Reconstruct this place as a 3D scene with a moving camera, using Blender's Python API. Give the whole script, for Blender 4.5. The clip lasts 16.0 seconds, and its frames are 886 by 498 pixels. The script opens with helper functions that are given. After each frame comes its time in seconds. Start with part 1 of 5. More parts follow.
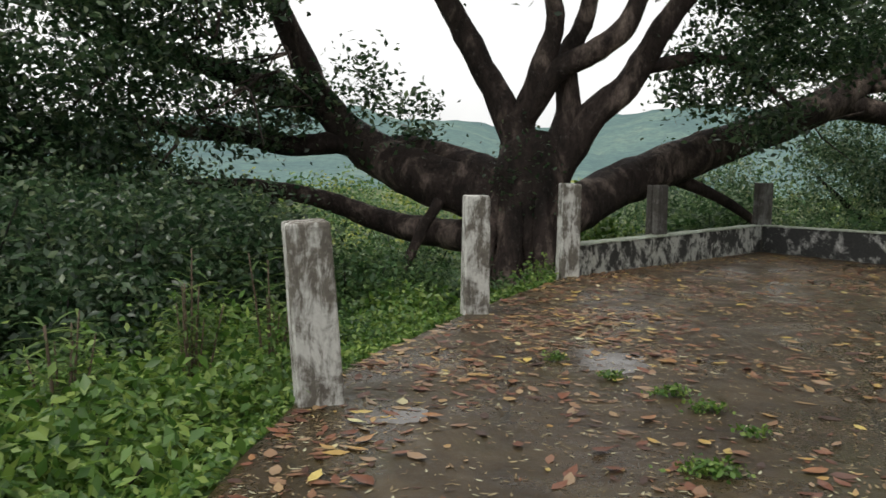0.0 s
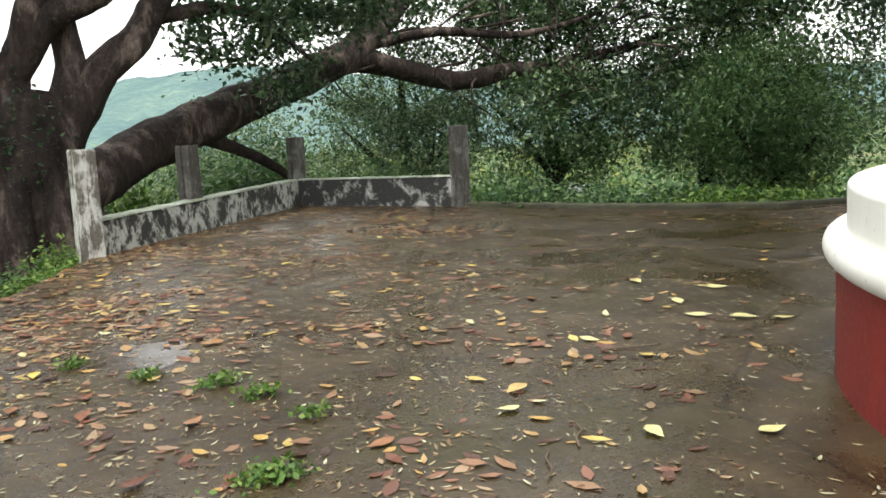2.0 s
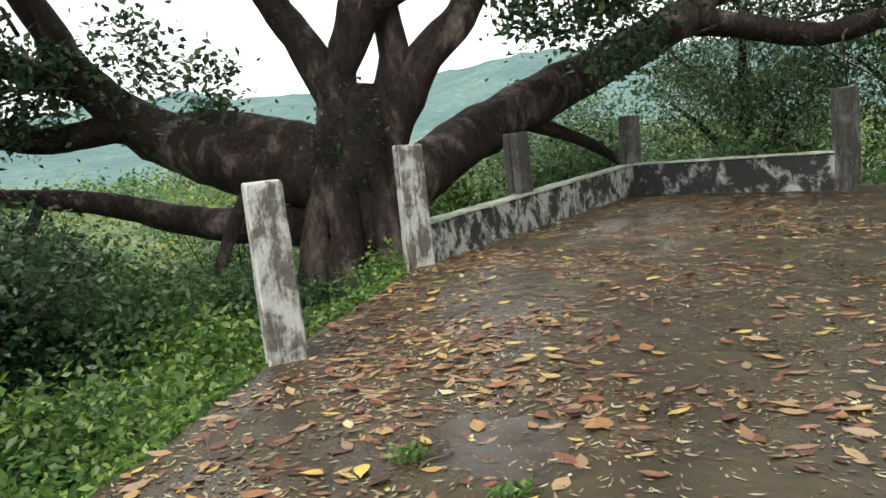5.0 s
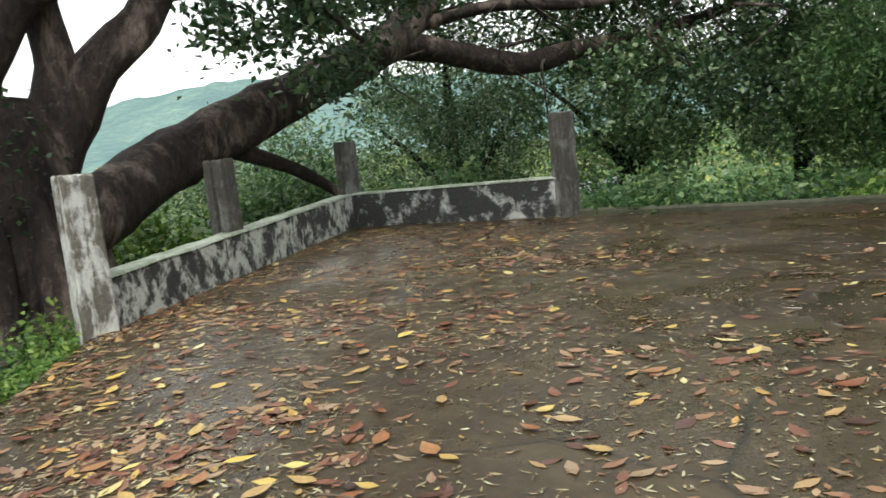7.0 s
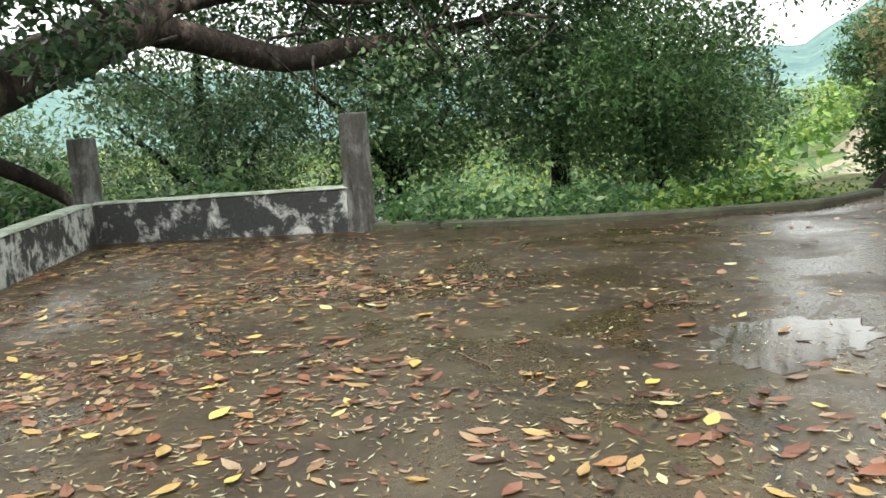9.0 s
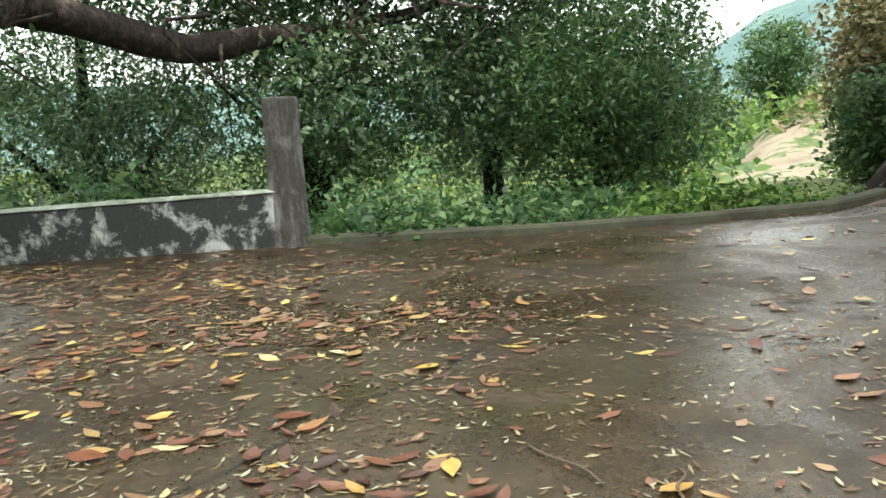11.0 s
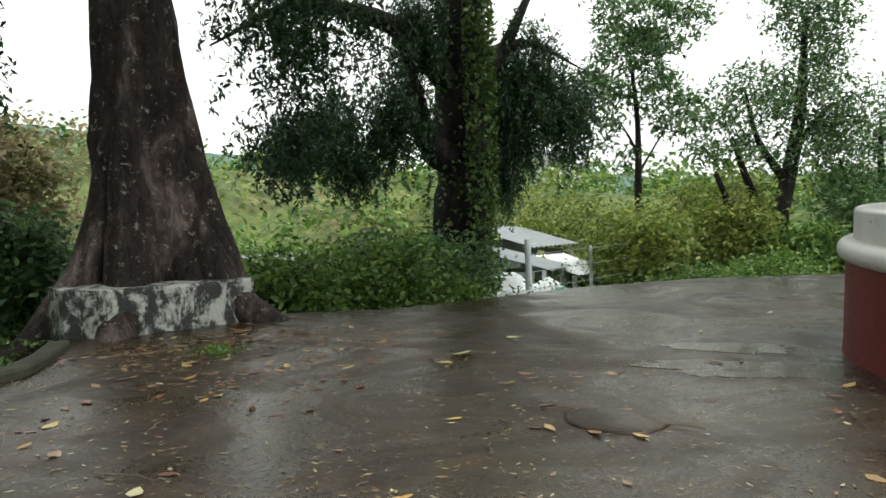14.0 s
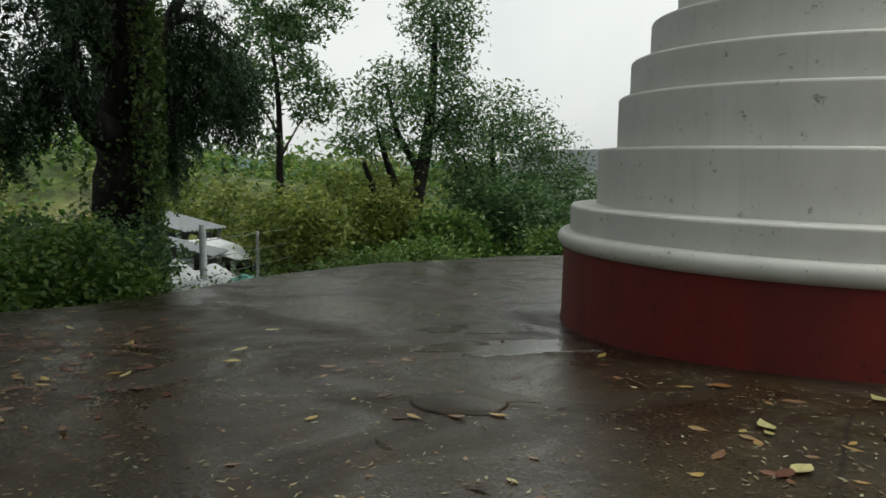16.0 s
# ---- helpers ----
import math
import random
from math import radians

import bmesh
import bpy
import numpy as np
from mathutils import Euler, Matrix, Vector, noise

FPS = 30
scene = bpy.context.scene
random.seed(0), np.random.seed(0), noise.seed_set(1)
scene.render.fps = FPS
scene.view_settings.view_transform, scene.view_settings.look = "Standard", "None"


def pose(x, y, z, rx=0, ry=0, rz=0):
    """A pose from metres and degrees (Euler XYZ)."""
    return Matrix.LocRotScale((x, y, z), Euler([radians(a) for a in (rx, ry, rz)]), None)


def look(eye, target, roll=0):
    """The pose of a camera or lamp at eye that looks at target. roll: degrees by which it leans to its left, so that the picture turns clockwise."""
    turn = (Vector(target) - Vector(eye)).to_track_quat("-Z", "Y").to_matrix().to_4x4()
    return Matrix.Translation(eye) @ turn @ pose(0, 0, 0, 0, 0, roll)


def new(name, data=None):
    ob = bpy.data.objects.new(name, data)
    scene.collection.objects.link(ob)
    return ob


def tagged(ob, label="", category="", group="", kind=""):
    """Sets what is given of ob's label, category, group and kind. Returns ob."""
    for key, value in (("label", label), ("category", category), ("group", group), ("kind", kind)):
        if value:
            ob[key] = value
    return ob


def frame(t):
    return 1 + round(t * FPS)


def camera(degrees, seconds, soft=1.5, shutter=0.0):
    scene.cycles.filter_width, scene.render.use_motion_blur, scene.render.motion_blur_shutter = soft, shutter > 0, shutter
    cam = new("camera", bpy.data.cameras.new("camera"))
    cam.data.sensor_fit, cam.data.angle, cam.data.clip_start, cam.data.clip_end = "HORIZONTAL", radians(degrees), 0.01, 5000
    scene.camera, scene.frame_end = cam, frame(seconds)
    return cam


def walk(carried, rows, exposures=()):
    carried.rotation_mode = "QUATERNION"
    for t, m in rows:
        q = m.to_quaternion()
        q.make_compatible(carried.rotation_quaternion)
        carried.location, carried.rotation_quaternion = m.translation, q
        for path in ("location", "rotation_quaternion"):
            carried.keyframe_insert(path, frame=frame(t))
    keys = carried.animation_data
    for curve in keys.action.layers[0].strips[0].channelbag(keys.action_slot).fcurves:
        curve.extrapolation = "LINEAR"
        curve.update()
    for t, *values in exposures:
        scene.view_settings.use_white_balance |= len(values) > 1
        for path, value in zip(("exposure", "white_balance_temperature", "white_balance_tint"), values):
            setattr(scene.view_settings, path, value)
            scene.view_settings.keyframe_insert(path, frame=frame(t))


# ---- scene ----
cam = camera(58.0, 16.0, shutter=0.1)
PATH = [
    (0, (-0.167, 0.097, 1.432), (-0.351, 2.079, 1.239), 1.1),
    (0.5, (-0.052, 0.286, 1.408), (0.029, 2.269, 1.162), -0.5),
    (1, (0.032, 0.373, 1.355), (0.312, 2.32, 0.998), -2.6),
    (1.5, (0.056, 0.636, 1.358), (0.65, 2.507, 0.973), -2.6),
    (2, (0.092, 0.889, 1.367), (0.972, 2.66, 1.071), -2.3),
    (2.5, (0.159, 1.203, 1.441), (1.065, 2.978, 1.277), -3.2),
    (3, (0.154, 1.51, 1.469), (0.852, 3.38, 1.336), -4.1),
    (3.5, (0.065, 1.764, 1.458), (0.491, 3.703, 1.218), -6.0),
    (4, (0.065, 2.04, 1.411), (0.283, 4.007, 1.125), -6.3),
    (4.2, (0.123, 2.212, 1.404), (0.281, 4.183, 1.106), -6.1),
    (6.3, (0.094, 3.773, 1.384), (0.325, 5.742, 1.122), -5.8),
    (6.5, (0.135, 3.914, 1.367), (0.525, 5.857, 1.096), -5.6),
    (7, (0.335, 4.355, 1.34), (1.199, 6.135, 1.048), -6.0),
    (7.5, (0.415, 4.701, 1.35), (1.56, 6.316, 1.063), -5.0),
    (8, (0.45, 5.085, 1.338), (1.727, 6.587, 1.005), -3.7),
    (8.5, (0.549, 5.516, 1.328), (1.843, 7.003, 0.994), -3.9),
    (9, (0.604, 5.89, 1.328), (1.992, 7.292, 0.997), -3.8),
    (9.2, (0.661, 6.035, 1.359), (2.086, 7.394, 1.007), -4.2),
    (11.3, (1.7, 7.714, 1.051), (3.299, 8.879, 0.758), -3.6),
    (11.5, (1.783, 7.83, 1.054), (3.439, 8.906, 0.739), -3.8),
    (12, (2.006, 8.049, 1.058), (3.84, 8.772, 0.725), -3.9),
    (12.3, (2.148, 8.159, 1.087), (4.057, 8.682, 0.799), -3.3),
    (12.5, (2.246, 8.259, 1.101), (4.195, 8.646, 0.873), -3.2),
    (13, (2.521, 8.455, 1.133), (4.516, 8.414, 0.99), -2.6),
    (13.3, (2.575, 8.625, 1.141), (4.543, 8.294, 1.012), -2.7),
    (13.5, (2.665, 8.699, 1.169), (4.595, 8.192, 1.034), -2.3),
    (14, (2.904, 8.926, 1.187), (4.716, 8.084, 1.1), -1.6),
    (14.5, (3.103, 9.21, 1.209), (4.803, 8.158, 1.134), -0.3),
    (15, (3.251, 9.537, 1.242), (4.839, 8.326, 1.128), -0.2),
    (15.5, (3.501, 9.831, 1.261), (4.928, 8.433, 1.152), -0.1),
    (16, (3.727, 10.101, 1.31), (4.928, 8.508, 1.161), -0.1),
]
EXPOSURE = [(0, 0.36), (1, 0.75), (2, 1.3), (3, 1.25), (4, 1.22), (6.5, 0.82), (7, 1.2), (7.5, 1.45), (8, 1.55), (9, 1.7), (11.5, 1.65), (12.5, 1.5), (13, 1.0), (14, 0.8), (15, 0.5), (16, -0.1)]
walk(cam, [(t, look(eye, target, roll)) for t, eye, target, roll in PATH], [(t, e, 6850 - 150 * min(1, t / 6), 9 - 6 * min(1, t / 10)) for t, e in EXPOSURE])


# ---- world and light ----
world = bpy.data.worlds.new("overcast_sky")
scene.world = world
world.use_nodes = True
wn = world.node_tree
wn.nodes.clear()
w_out = wn.nodes.new("ShaderNodeOutputWorld")
w_bg = wn.nodes.new("ShaderNodeBackground")
w_sky = wn.nodes.new("ShaderNodeTexSky")
w_sky.sky_type, w_sky.sun_disc = "NISHITA", False
w_sky.sun_elevation, w_sky.sun_rotation = radians(64), radians(240)
w_sky.dust_density, w_sky.air_density = 3.0, 1.0
w_hsv = wn.nodes.new("ShaderNodeHueSaturation")
w_hsv.inputs["Saturation"].default_value = 0.12
w_mix = wn.nodes.new("ShaderNodeMix")
w_mix.data_type = "RGBA"
w_mix.inputs["Factor"].default_value = 0.5
w_noise = wn.nodes.new("ShaderNodeTexNoise")
w_noise.inputs["Scale"].default_value = 2.2
w_noise.inputs["Detail"].default_value = 5
w_ramp = wn.nodes.new("ShaderNodeValToRGB")
w_ramp.color_ramp.elements[0].position, w_ramp.color_ramp.elements[1].position = 0.3, 0.72
w_ramp.color_ramp.elements[0].color = (6.0, 6.3, 6.8, 1)
w_ramp.color_ramp.elements[1].color = (9.6, 9.7, 9.9, 1)
wn.links.new(w_noise.outputs["Fac"], w_ramp.inputs["Fac"])
wn.links.new(w_sky.outputs["Color"], w_hsv.inputs["Color"])
wn.links.new(w_hsv.outputs["Color"], w_mix.inputs["A"])
wn.links.new(w_ramp.outputs["Color"], w_mix.inputs["B"])
wn.links.new(w_mix.outputs["Result"], w_bg.inputs["Color"])
w_bg.inputs["Strength"].default_value = 0.15
wn.links.new(w_bg.outputs["Background"], w_out.inputs["Surface"])

sun_data = bpy.data.lights.new("sun", "SUN")
sun_data.energy, sun_data.angle, sun_data.color = 0.7, radians(25), (1.0, 0.97, 0.92)
sun = new("sun", sun_data)
sun.matrix_world = look((0, 0, 30), (12.6, 7.3, 0))

# ---- materials ----


def material(name):
    m = bpy.data.materials.new(name)
    m.use_nodes = True
    return m, m.node_tree, m.node_tree.nodes["Principled BSDF"]


def add(nt, kind, **values):
    n = nt.nodes.new(kind)
    for k, v in values.items():
        n.inputs[k.replace("_", " ")].default_value = v
    return n


def coords(nt, scale=(1, 1, 1), world_space=True):
    """World or object position, scaled."""
    if world_space:
        out = nt.nodes.new("ShaderNodeNewGeometry").outputs["Position"]
    else:
        out = nt.nodes.new("ShaderNodeTexCoord").outputs["Object"]
    mp = nt.nodes.new("ShaderNodeMapping")
    mp.inputs["Scale"].default_value = scale
    nt.links.new(out, mp.inputs["Vector"])
    return mp.outputs["Vector"]


def noise_tex(nt, vec, scale, detail=4.0, rough=0.55, distort=0.0):
    n = add(nt, "ShaderNodeTexNoise", Scale=scale, Detail=detail, Roughness=rough, Distortion=distort)
    nt.links.new(vec, n.inputs["Vector"])
    return n.outputs["Fac"]


def ramp(nt, fac, stops):
    r = nt.nodes.new("ShaderNodeValToRGB")
    els = r.color_ramp.elements
    while len(els) < len(stops):
        els.new(0.5)
    for e, (p, c) in zip(els, stops):
        e.position = p
        e.color = (*c, 1) if len(c) == 3 else c
    nt.links.new(fac, r.inputs["Fac"])
    return r.outputs["Color"]


def add_noise_colour(nt, vec, scale):
    n = add(nt, "ShaderNodeTexNoise", Scale=scale, Detail=5.0)
    nt.links.new(vec, n.inputs["Vector"])
    return n.outputs["Color"]


def grey(v):
    return (v, v, v)


def mix(nt, fac, a, b, mode="MIX"):
    m = nt.nodes.new("ShaderNodeMix")
    m.data_type, m.blend_type = "RGBA", mode
    for key, v in (("Factor", fac), ("A", a), ("B", b)):
        if hasattr(v, "links"):
            nt.links.new(v, m.inputs[key])
        else:
            m.inputs[key].default_value = v if key == "Factor" else (*v, 1)
    return m.outputs["Result"]


def bump(nt, bsdf, height, strength=0.4, dist=0.02):
    b = add(nt, "ShaderNodeBump", Strength=strength, Distance=dist)
    nt.links.new(height, b.inputs["Height"])
    nt.links.new(b.outputs["Normal"], bsdf.inputs["Normal"])


def mat_wet_concrete():
    m, nt, b = material("wet_concrete")
    v = coords(nt)
    big = noise_tex(nt, v, 0.45, 5, 0.6, 0.6)
    mid = noise_tex(nt, v, 2.3, 6, 0.65, 0.4)
    fine = noise_tex(nt, v, 38, 5, 0.7)
    grit = noise_tex(nt, v, 160, 2, 0.6)
    c1 = ramp(nt, mid, [(0.25, (0.026, 0.019, 0.013)), (0.5, (0.058, 0.046, 0.033)), (0.78, (0.115, 0.097, 0.073))])
    c2 = ramp(nt, big, [(0.3, (0.75, 0.64, 0.52)), (0.5, (0.95, 0.9, 0.83)), (0.7, (1.2, 1.2, 1.18))])
    c = mix(nt, 1.0, c1, c2, "MULTIPLY")
    moss = ramp(nt, noise_tex(nt, v, 0.8, 6, 0.7, 0.8), [(0.5, grey(0.0)), (0.64, grey(0.75))])
    c = mix(nt, moss, c, (0.046, 0.042, 0.014))
    c = mix(nt, 0.8, c, ramp(nt, fine, [(0.3, grey(0.4)), (0.7, grey(1.45))]), "MULTIPLY")
    warp = mix(nt, 0.12, v, add_noise_colour(nt, v, 1.1))
    cell = add(nt, "ShaderNodeTexVoronoi", Scale=0.42)
    cell.feature = "DISTANCE_TO_EDGE"
    nt.links.new(warp, cell.inputs["Vector"])
    crack = ramp(nt, cell.outputs["Distance"], [(0.0, grey(0.3)), (0.006, grey(1.0))])
    c = mix(nt, 1.0, c, crack, "MULTIPLY")
    c = mix(nt, 1.0, c, (0.8, 0.72, 0.53), "MULTIPLY")
    # darker, browner tint towards the east, its border broken by noise
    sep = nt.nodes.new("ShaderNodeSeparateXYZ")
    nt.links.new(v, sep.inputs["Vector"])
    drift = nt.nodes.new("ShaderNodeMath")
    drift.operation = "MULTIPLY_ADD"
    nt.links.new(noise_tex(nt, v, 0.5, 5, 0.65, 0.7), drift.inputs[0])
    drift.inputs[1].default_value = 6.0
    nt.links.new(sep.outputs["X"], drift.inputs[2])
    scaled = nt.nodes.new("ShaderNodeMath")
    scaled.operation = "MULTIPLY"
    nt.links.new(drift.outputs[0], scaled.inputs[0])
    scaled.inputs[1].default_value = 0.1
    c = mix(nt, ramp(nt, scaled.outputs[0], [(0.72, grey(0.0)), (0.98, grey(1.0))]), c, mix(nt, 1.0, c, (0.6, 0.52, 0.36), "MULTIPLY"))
    nt.links.new(c, b.inputs["Base Color"])
    wet = noise_tex(nt, v, 0.7, 6, 0.62, 0.9)
    r1 = ramp(nt, wet, [(0.36, grey(0.6)), (0.47, grey(0.32)), (0.57, grey(0.07))])
    nt.links.new(mix(nt, 0.35, r1, ramp(nt, fine, [(0.3, grey(0.2)), (0.7, grey(0.9))])), b.inputs["Roughness"])
    b.inputs["Specular IOR Level"].default_value = 0.5
    h = mix(nt, 0.5, mid, mix(nt, 0.5, fine, grit))
    bump(nt, b, h, 0.4, 0.01)
    return m


def mat_earth():
    m, nt, b = material("valley_ground")
    v = coords(nt)
    a = noise_tex(nt, v, 0.06, 6, 0.65, 0.3)
    c = noise_tex(nt, v, 1.4, 6, 0.7)
    col = ramp(nt, a, [(0.3, (0.024, 0.05, 0.014)), (0.45, (0.06, 0.105, 0.028)), (0.58, (0.11, 0.14, 0.045)), (0.72, (0.2, 0.17, 0.095))])
    col = mix(nt, 0.6, col, ramp(nt, c, [(0.3, grey(0.45)), (0.7, grey(1.5))]), "MULTIPLY")
    col = mix(nt, 0.8, col, ramp(nt, noise_tex(nt, v, 0.42, 6, 0.75, 0.4), [(0.38, grey(0.35)), (0.5, grey(1.0)), (0.64, (2.0, 1.7, 1.5))]), "MULTIPLY")
    nt.links.new(col, b.inputs["Base Color"])
    b.inputs["Roughness"].default_value = 0.95
    bump(nt, b, c, 0.8, 0.15)
    return m


def mat_sand():
    m, nt, b = material("dry_sandy_soil")
    v = coords(nt)
    c = noise_tex(nt, v, 0.35, 7, 0.7, 0.4)
    nt.links.new(ramp(nt, c, [(0.3, (0.15, 0.11, 0.075)), (0.45, (0.24, 0.19, 0.135)), (0.54, (0.28, 0.24, 0.17)), (0.59, (0.1, 0.13, 0.04)), (0.66, (0.06, 0.1, 0.025))]), b.inputs["Base Color"])
    b.inputs["Roughness"].default_value = 0.95
    bump(nt, b, c, 0.7, 0.1)
    return m


def mat_hills():
    m, nt, b = material("hazed_hills")
    v = coords(nt)
    c = noise_tex(nt, v, 0.016, 8, 0.72, 0.2)
    f = noise_tex(nt, v, 0.16, 6, 0.78)
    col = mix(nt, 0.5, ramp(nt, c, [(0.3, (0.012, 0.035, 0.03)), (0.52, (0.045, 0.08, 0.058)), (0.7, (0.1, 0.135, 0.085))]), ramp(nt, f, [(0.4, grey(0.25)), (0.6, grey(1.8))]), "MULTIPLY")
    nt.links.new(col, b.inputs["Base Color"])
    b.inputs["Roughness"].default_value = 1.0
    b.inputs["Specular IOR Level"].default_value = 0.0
    # flat blue-grey glow stands in for air haze over the slopes
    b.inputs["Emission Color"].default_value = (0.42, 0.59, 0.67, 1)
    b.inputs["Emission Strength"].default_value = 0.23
    return m


def mat_bark(name, dark, mid, light, lichen=0.0):
    m, nt, b = material(name)
    v = coords(nt, (1, 1, 0.45))
    n1 = noise_tex(nt, v, 1.6, 6, 0.65, 0.6)
    n2 = noise_tex(nt, v, 11, 6, 0.7, 0.8)
    col = ramp(nt, n1, [(0.3, dark), (0.52, mid), (0.72, light)])
    col = mix(nt, 0.8, col, ramp(nt, n2, [(0.32, grey(0.18)), (0.68, grey(1.6))]), "MULTIPLY")
    if lichen:
        v2 = coords(nt)
        spots = ramp(nt, noise_tex(nt, v2, 9.0, 5, 0.8), [(0.59, grey(0)), (0.64, grey(lichen))])
        col = mix(nt, spots, col, (0.42, 0.4, 0.36))
    nt.links.new(col, b.inputs["Base Color"])
    b.inputs["Roughness"].default_value = 0.82
    b.inputs["Specular IOR Level"].default_value = 0.25
    bump(nt, b, mix(nt, 0.5, n1, n2), 1.0, 0.09)
    return m


def mat_leaf(name, stops, trans=0.35, rough=0.42, gloss=0.5):
    """Leaf with a colour of its own for each island, light through it."""
    m, nt, b = material(name)
    rnd = nt.nodes.new("ShaderNodeNewGeometry").outputs["Random Per Island"]
    col = ramp(nt, rnd, stops)
    v = coords(nt)
    col = mix(nt, 0.5, col, ramp(nt, noise_tex(nt, v, 0.9, 3), [(0.3, grey(0.55)), (0.7, grey(1.4))]), "MULTIPLY")
    nt.links.new(col, b.inputs["Base Color"])
    b.inputs["Roughness"].default_value = rough
    b.inputs["Specular IOR Level"].default_value = gloss
    t = nt.nodes.new("ShaderNodeBsdfTranslucent")
    nt.links.new(col, t.inputs["Color"])
    s = nt.nodes.new("ShaderNodeMixShader")
    s.inputs["Fac"].default_value = trans
    nt.links.new(b.outputs["BSDF"], s.inputs[1])
    nt.links.new(t.outputs["BSDF"], s.inputs[2])
    nt.links.new(s.outputs["Shader"], nt.nodes["Material Output"].inputs["Surface"])
    return m


def mat_whitewash(name, white, dark, low, high, streak=(6, 6, 0.7)):
    """Old whitewash on concrete, flaking and black with mildew."""
    m, nt, b = material(name)
    v = coords(nt, streak)
    v2 = coords(nt)
    n1 = noise_tex(nt, v, 1.3, 6, 0.72, 0.5)
    n2 = noise_tex(nt, v2, 26, 5, 0.7)
    n3 = noise_tex(nt, v2, 3.2, 5, 0.7, 0.6)
    mask = ramp(nt, mix(nt, 0.45, n1, n3), [(low, grey(0)), (high, grey(1))])
    d = mix(nt, 0.6, dark, ramp(nt, n2, [(0.3, grey(0.4)), (0.7, grey(1.6))]), "MULTIPLY")
    w = mix(nt, 0.4, white, ramp(nt, n2, [(0.3, grey(0.6)), (0.7, grey(1.1))]), "MULTIPLY")
    nt.links.new(mix(nt, mask, d, w), b.inputs["Base Color"])
    b.inputs["Roughness"].default_value = 0.8
    bump(nt, b, mix(nt, 0.5, n3, n2), 0.5, 0.012)
    return m


def mat_paint(name, col, worn, rough=0.55):
    m, nt, b = material(name)
    v = coords(nt, (1, 1, 0.35))
    v2 = coords(nt)
    n = noise_tex(nt, v, 1.8, 6, 0.65, 0.3)
    f = noise_tex(nt, v2, 30, 5, 0.7)
    spots = ramp(nt, noise_tex(nt, v2, 7.0, 5, 0.85), [(0.615, grey(0)), (0.67, grey(0.7))])
    runs = ramp(nt, noise_tex(nt, coords(nt, (9, 9, 0.5)), 1.6, 5, 0.7), [(0.58, grey(0)), (0.74, grey(0.22))])
    c = mix(nt, ramp(nt, n, [(0.35, grey(0)), (0.75, grey(1))]), col, worn)
    c = mix(nt, runs, c, tuple(x * 0.45 for x in worn))
    c = mix(nt, spots, c, tuple(x * 0.3 for x in worn))
    nt.links.new(c, b.inputs["Base Color"])
    nt.links.new(ramp(nt, f, [(0.3, grey(rough - 0.1)), (0.7, grey(rough + 0.15))]), b.inputs["Roughness"])
    bump(nt, b, mix(nt, 0.4, n, f), 0.18, 0.01)
    return m


def mat_water(low=0.03, high=0.12, name="rain_puddle", ripple=0.05):
    m, nt, b = material(name)
    v = coords(nt)
    n = noise_tex(nt, v, 3.0, 5, 0.6)
    nt.links.new(ramp(nt, n, [(0.3, (0.03, 0.024, 0.016)), (0.7, (0.075, 0.06, 0.045))]), b.inputs["Base Color"])
    nt.links.new(ramp(nt, n, [(0.35, grey(low)), (0.7, grey(high))]), b.inputs["Roughness"])
    b.inputs["IOR"].default_value = 1.45
    bump(nt, b, noise_tex(nt, v, 14, 3), ripple, 0.01)
    return m


def mat_plain(name, col, rough=0.6, metal=0.0):
    m, nt, b = material(name)
    v = coords(nt)
    n = noise_tex(nt, v, 6.0, 5, 0.7)
    nt.links.new(mix(nt, 0.6, col, ramp(nt, n, [(0.3, grey(0.6)), (0.7, grey(1.25))]), "MULTIPLY"), b.inputs["Base Color"])
    b.inputs["Roughness"].default_value, b.inputs["Metallic"].default_value = rough, metal
    return m


CONCRETE = mat_wet_concrete()
EARTH = mat_earth()
SAND = mat_sand()
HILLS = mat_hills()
BARK = mat_bark("ficus_bark", (0.01, 0.007, 0.006), (0.042, 0.03, 0.026), (0.27, 0.21, 0.18), 0.12)
BARK2 = mat_bark("buttress_bark", (0.009, 0.006, 0.005), (0.036, 0.026, 0.023), (0.23, 0.18, 0.165), 0.55)
BARK3 = mat_bark("dark_bark", (0.006, 0.005, 0.0045), (0.014, 0.011, 0.01), (0.035, 0.03, 0.025))
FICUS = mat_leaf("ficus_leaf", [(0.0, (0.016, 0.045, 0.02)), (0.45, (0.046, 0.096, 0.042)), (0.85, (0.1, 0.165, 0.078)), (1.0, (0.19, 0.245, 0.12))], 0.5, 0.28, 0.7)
# lighter copy of FICUS, with skylight and leaf glints put into its colours
FICUS_LIT = mat_leaf("lit_ficus_leaf", [(0.0, (0.034, 0.08, 0.038)), (0.45, (0.095, 0.175, 0.078)), (0.8, (0.2, 0.3, 0.145)), (1.0, (0.42, 0.49, 0.29))], 0.5, 0.25, 0.8)
SHRUB = mat_leaf("shrub_leaf", [(0.0, (0.026, 0.072, 0.024)), (0.5, (0.074, 0.155, 0.055)), (1.0, (0.19, 0.28, 0.11))], 0.45, 0.35)
LUSH = mat_leaf("weed_leaf", [(0.0, (0.034, 0.095, 0.016)), (0.6, (0.105, 0.205, 0.036)), (1.0, (0.25, 0.34, 0.08))], 0.35, 0.45)
OLIVE = mat_leaf("olive_leaf", [(0.0, (0.08, 0.135, 0.026)), (0.6, (0.2, 0.26, 0.052)), (1.0, (0.38, 0.39, 0.11))], 0.45, 0.5)
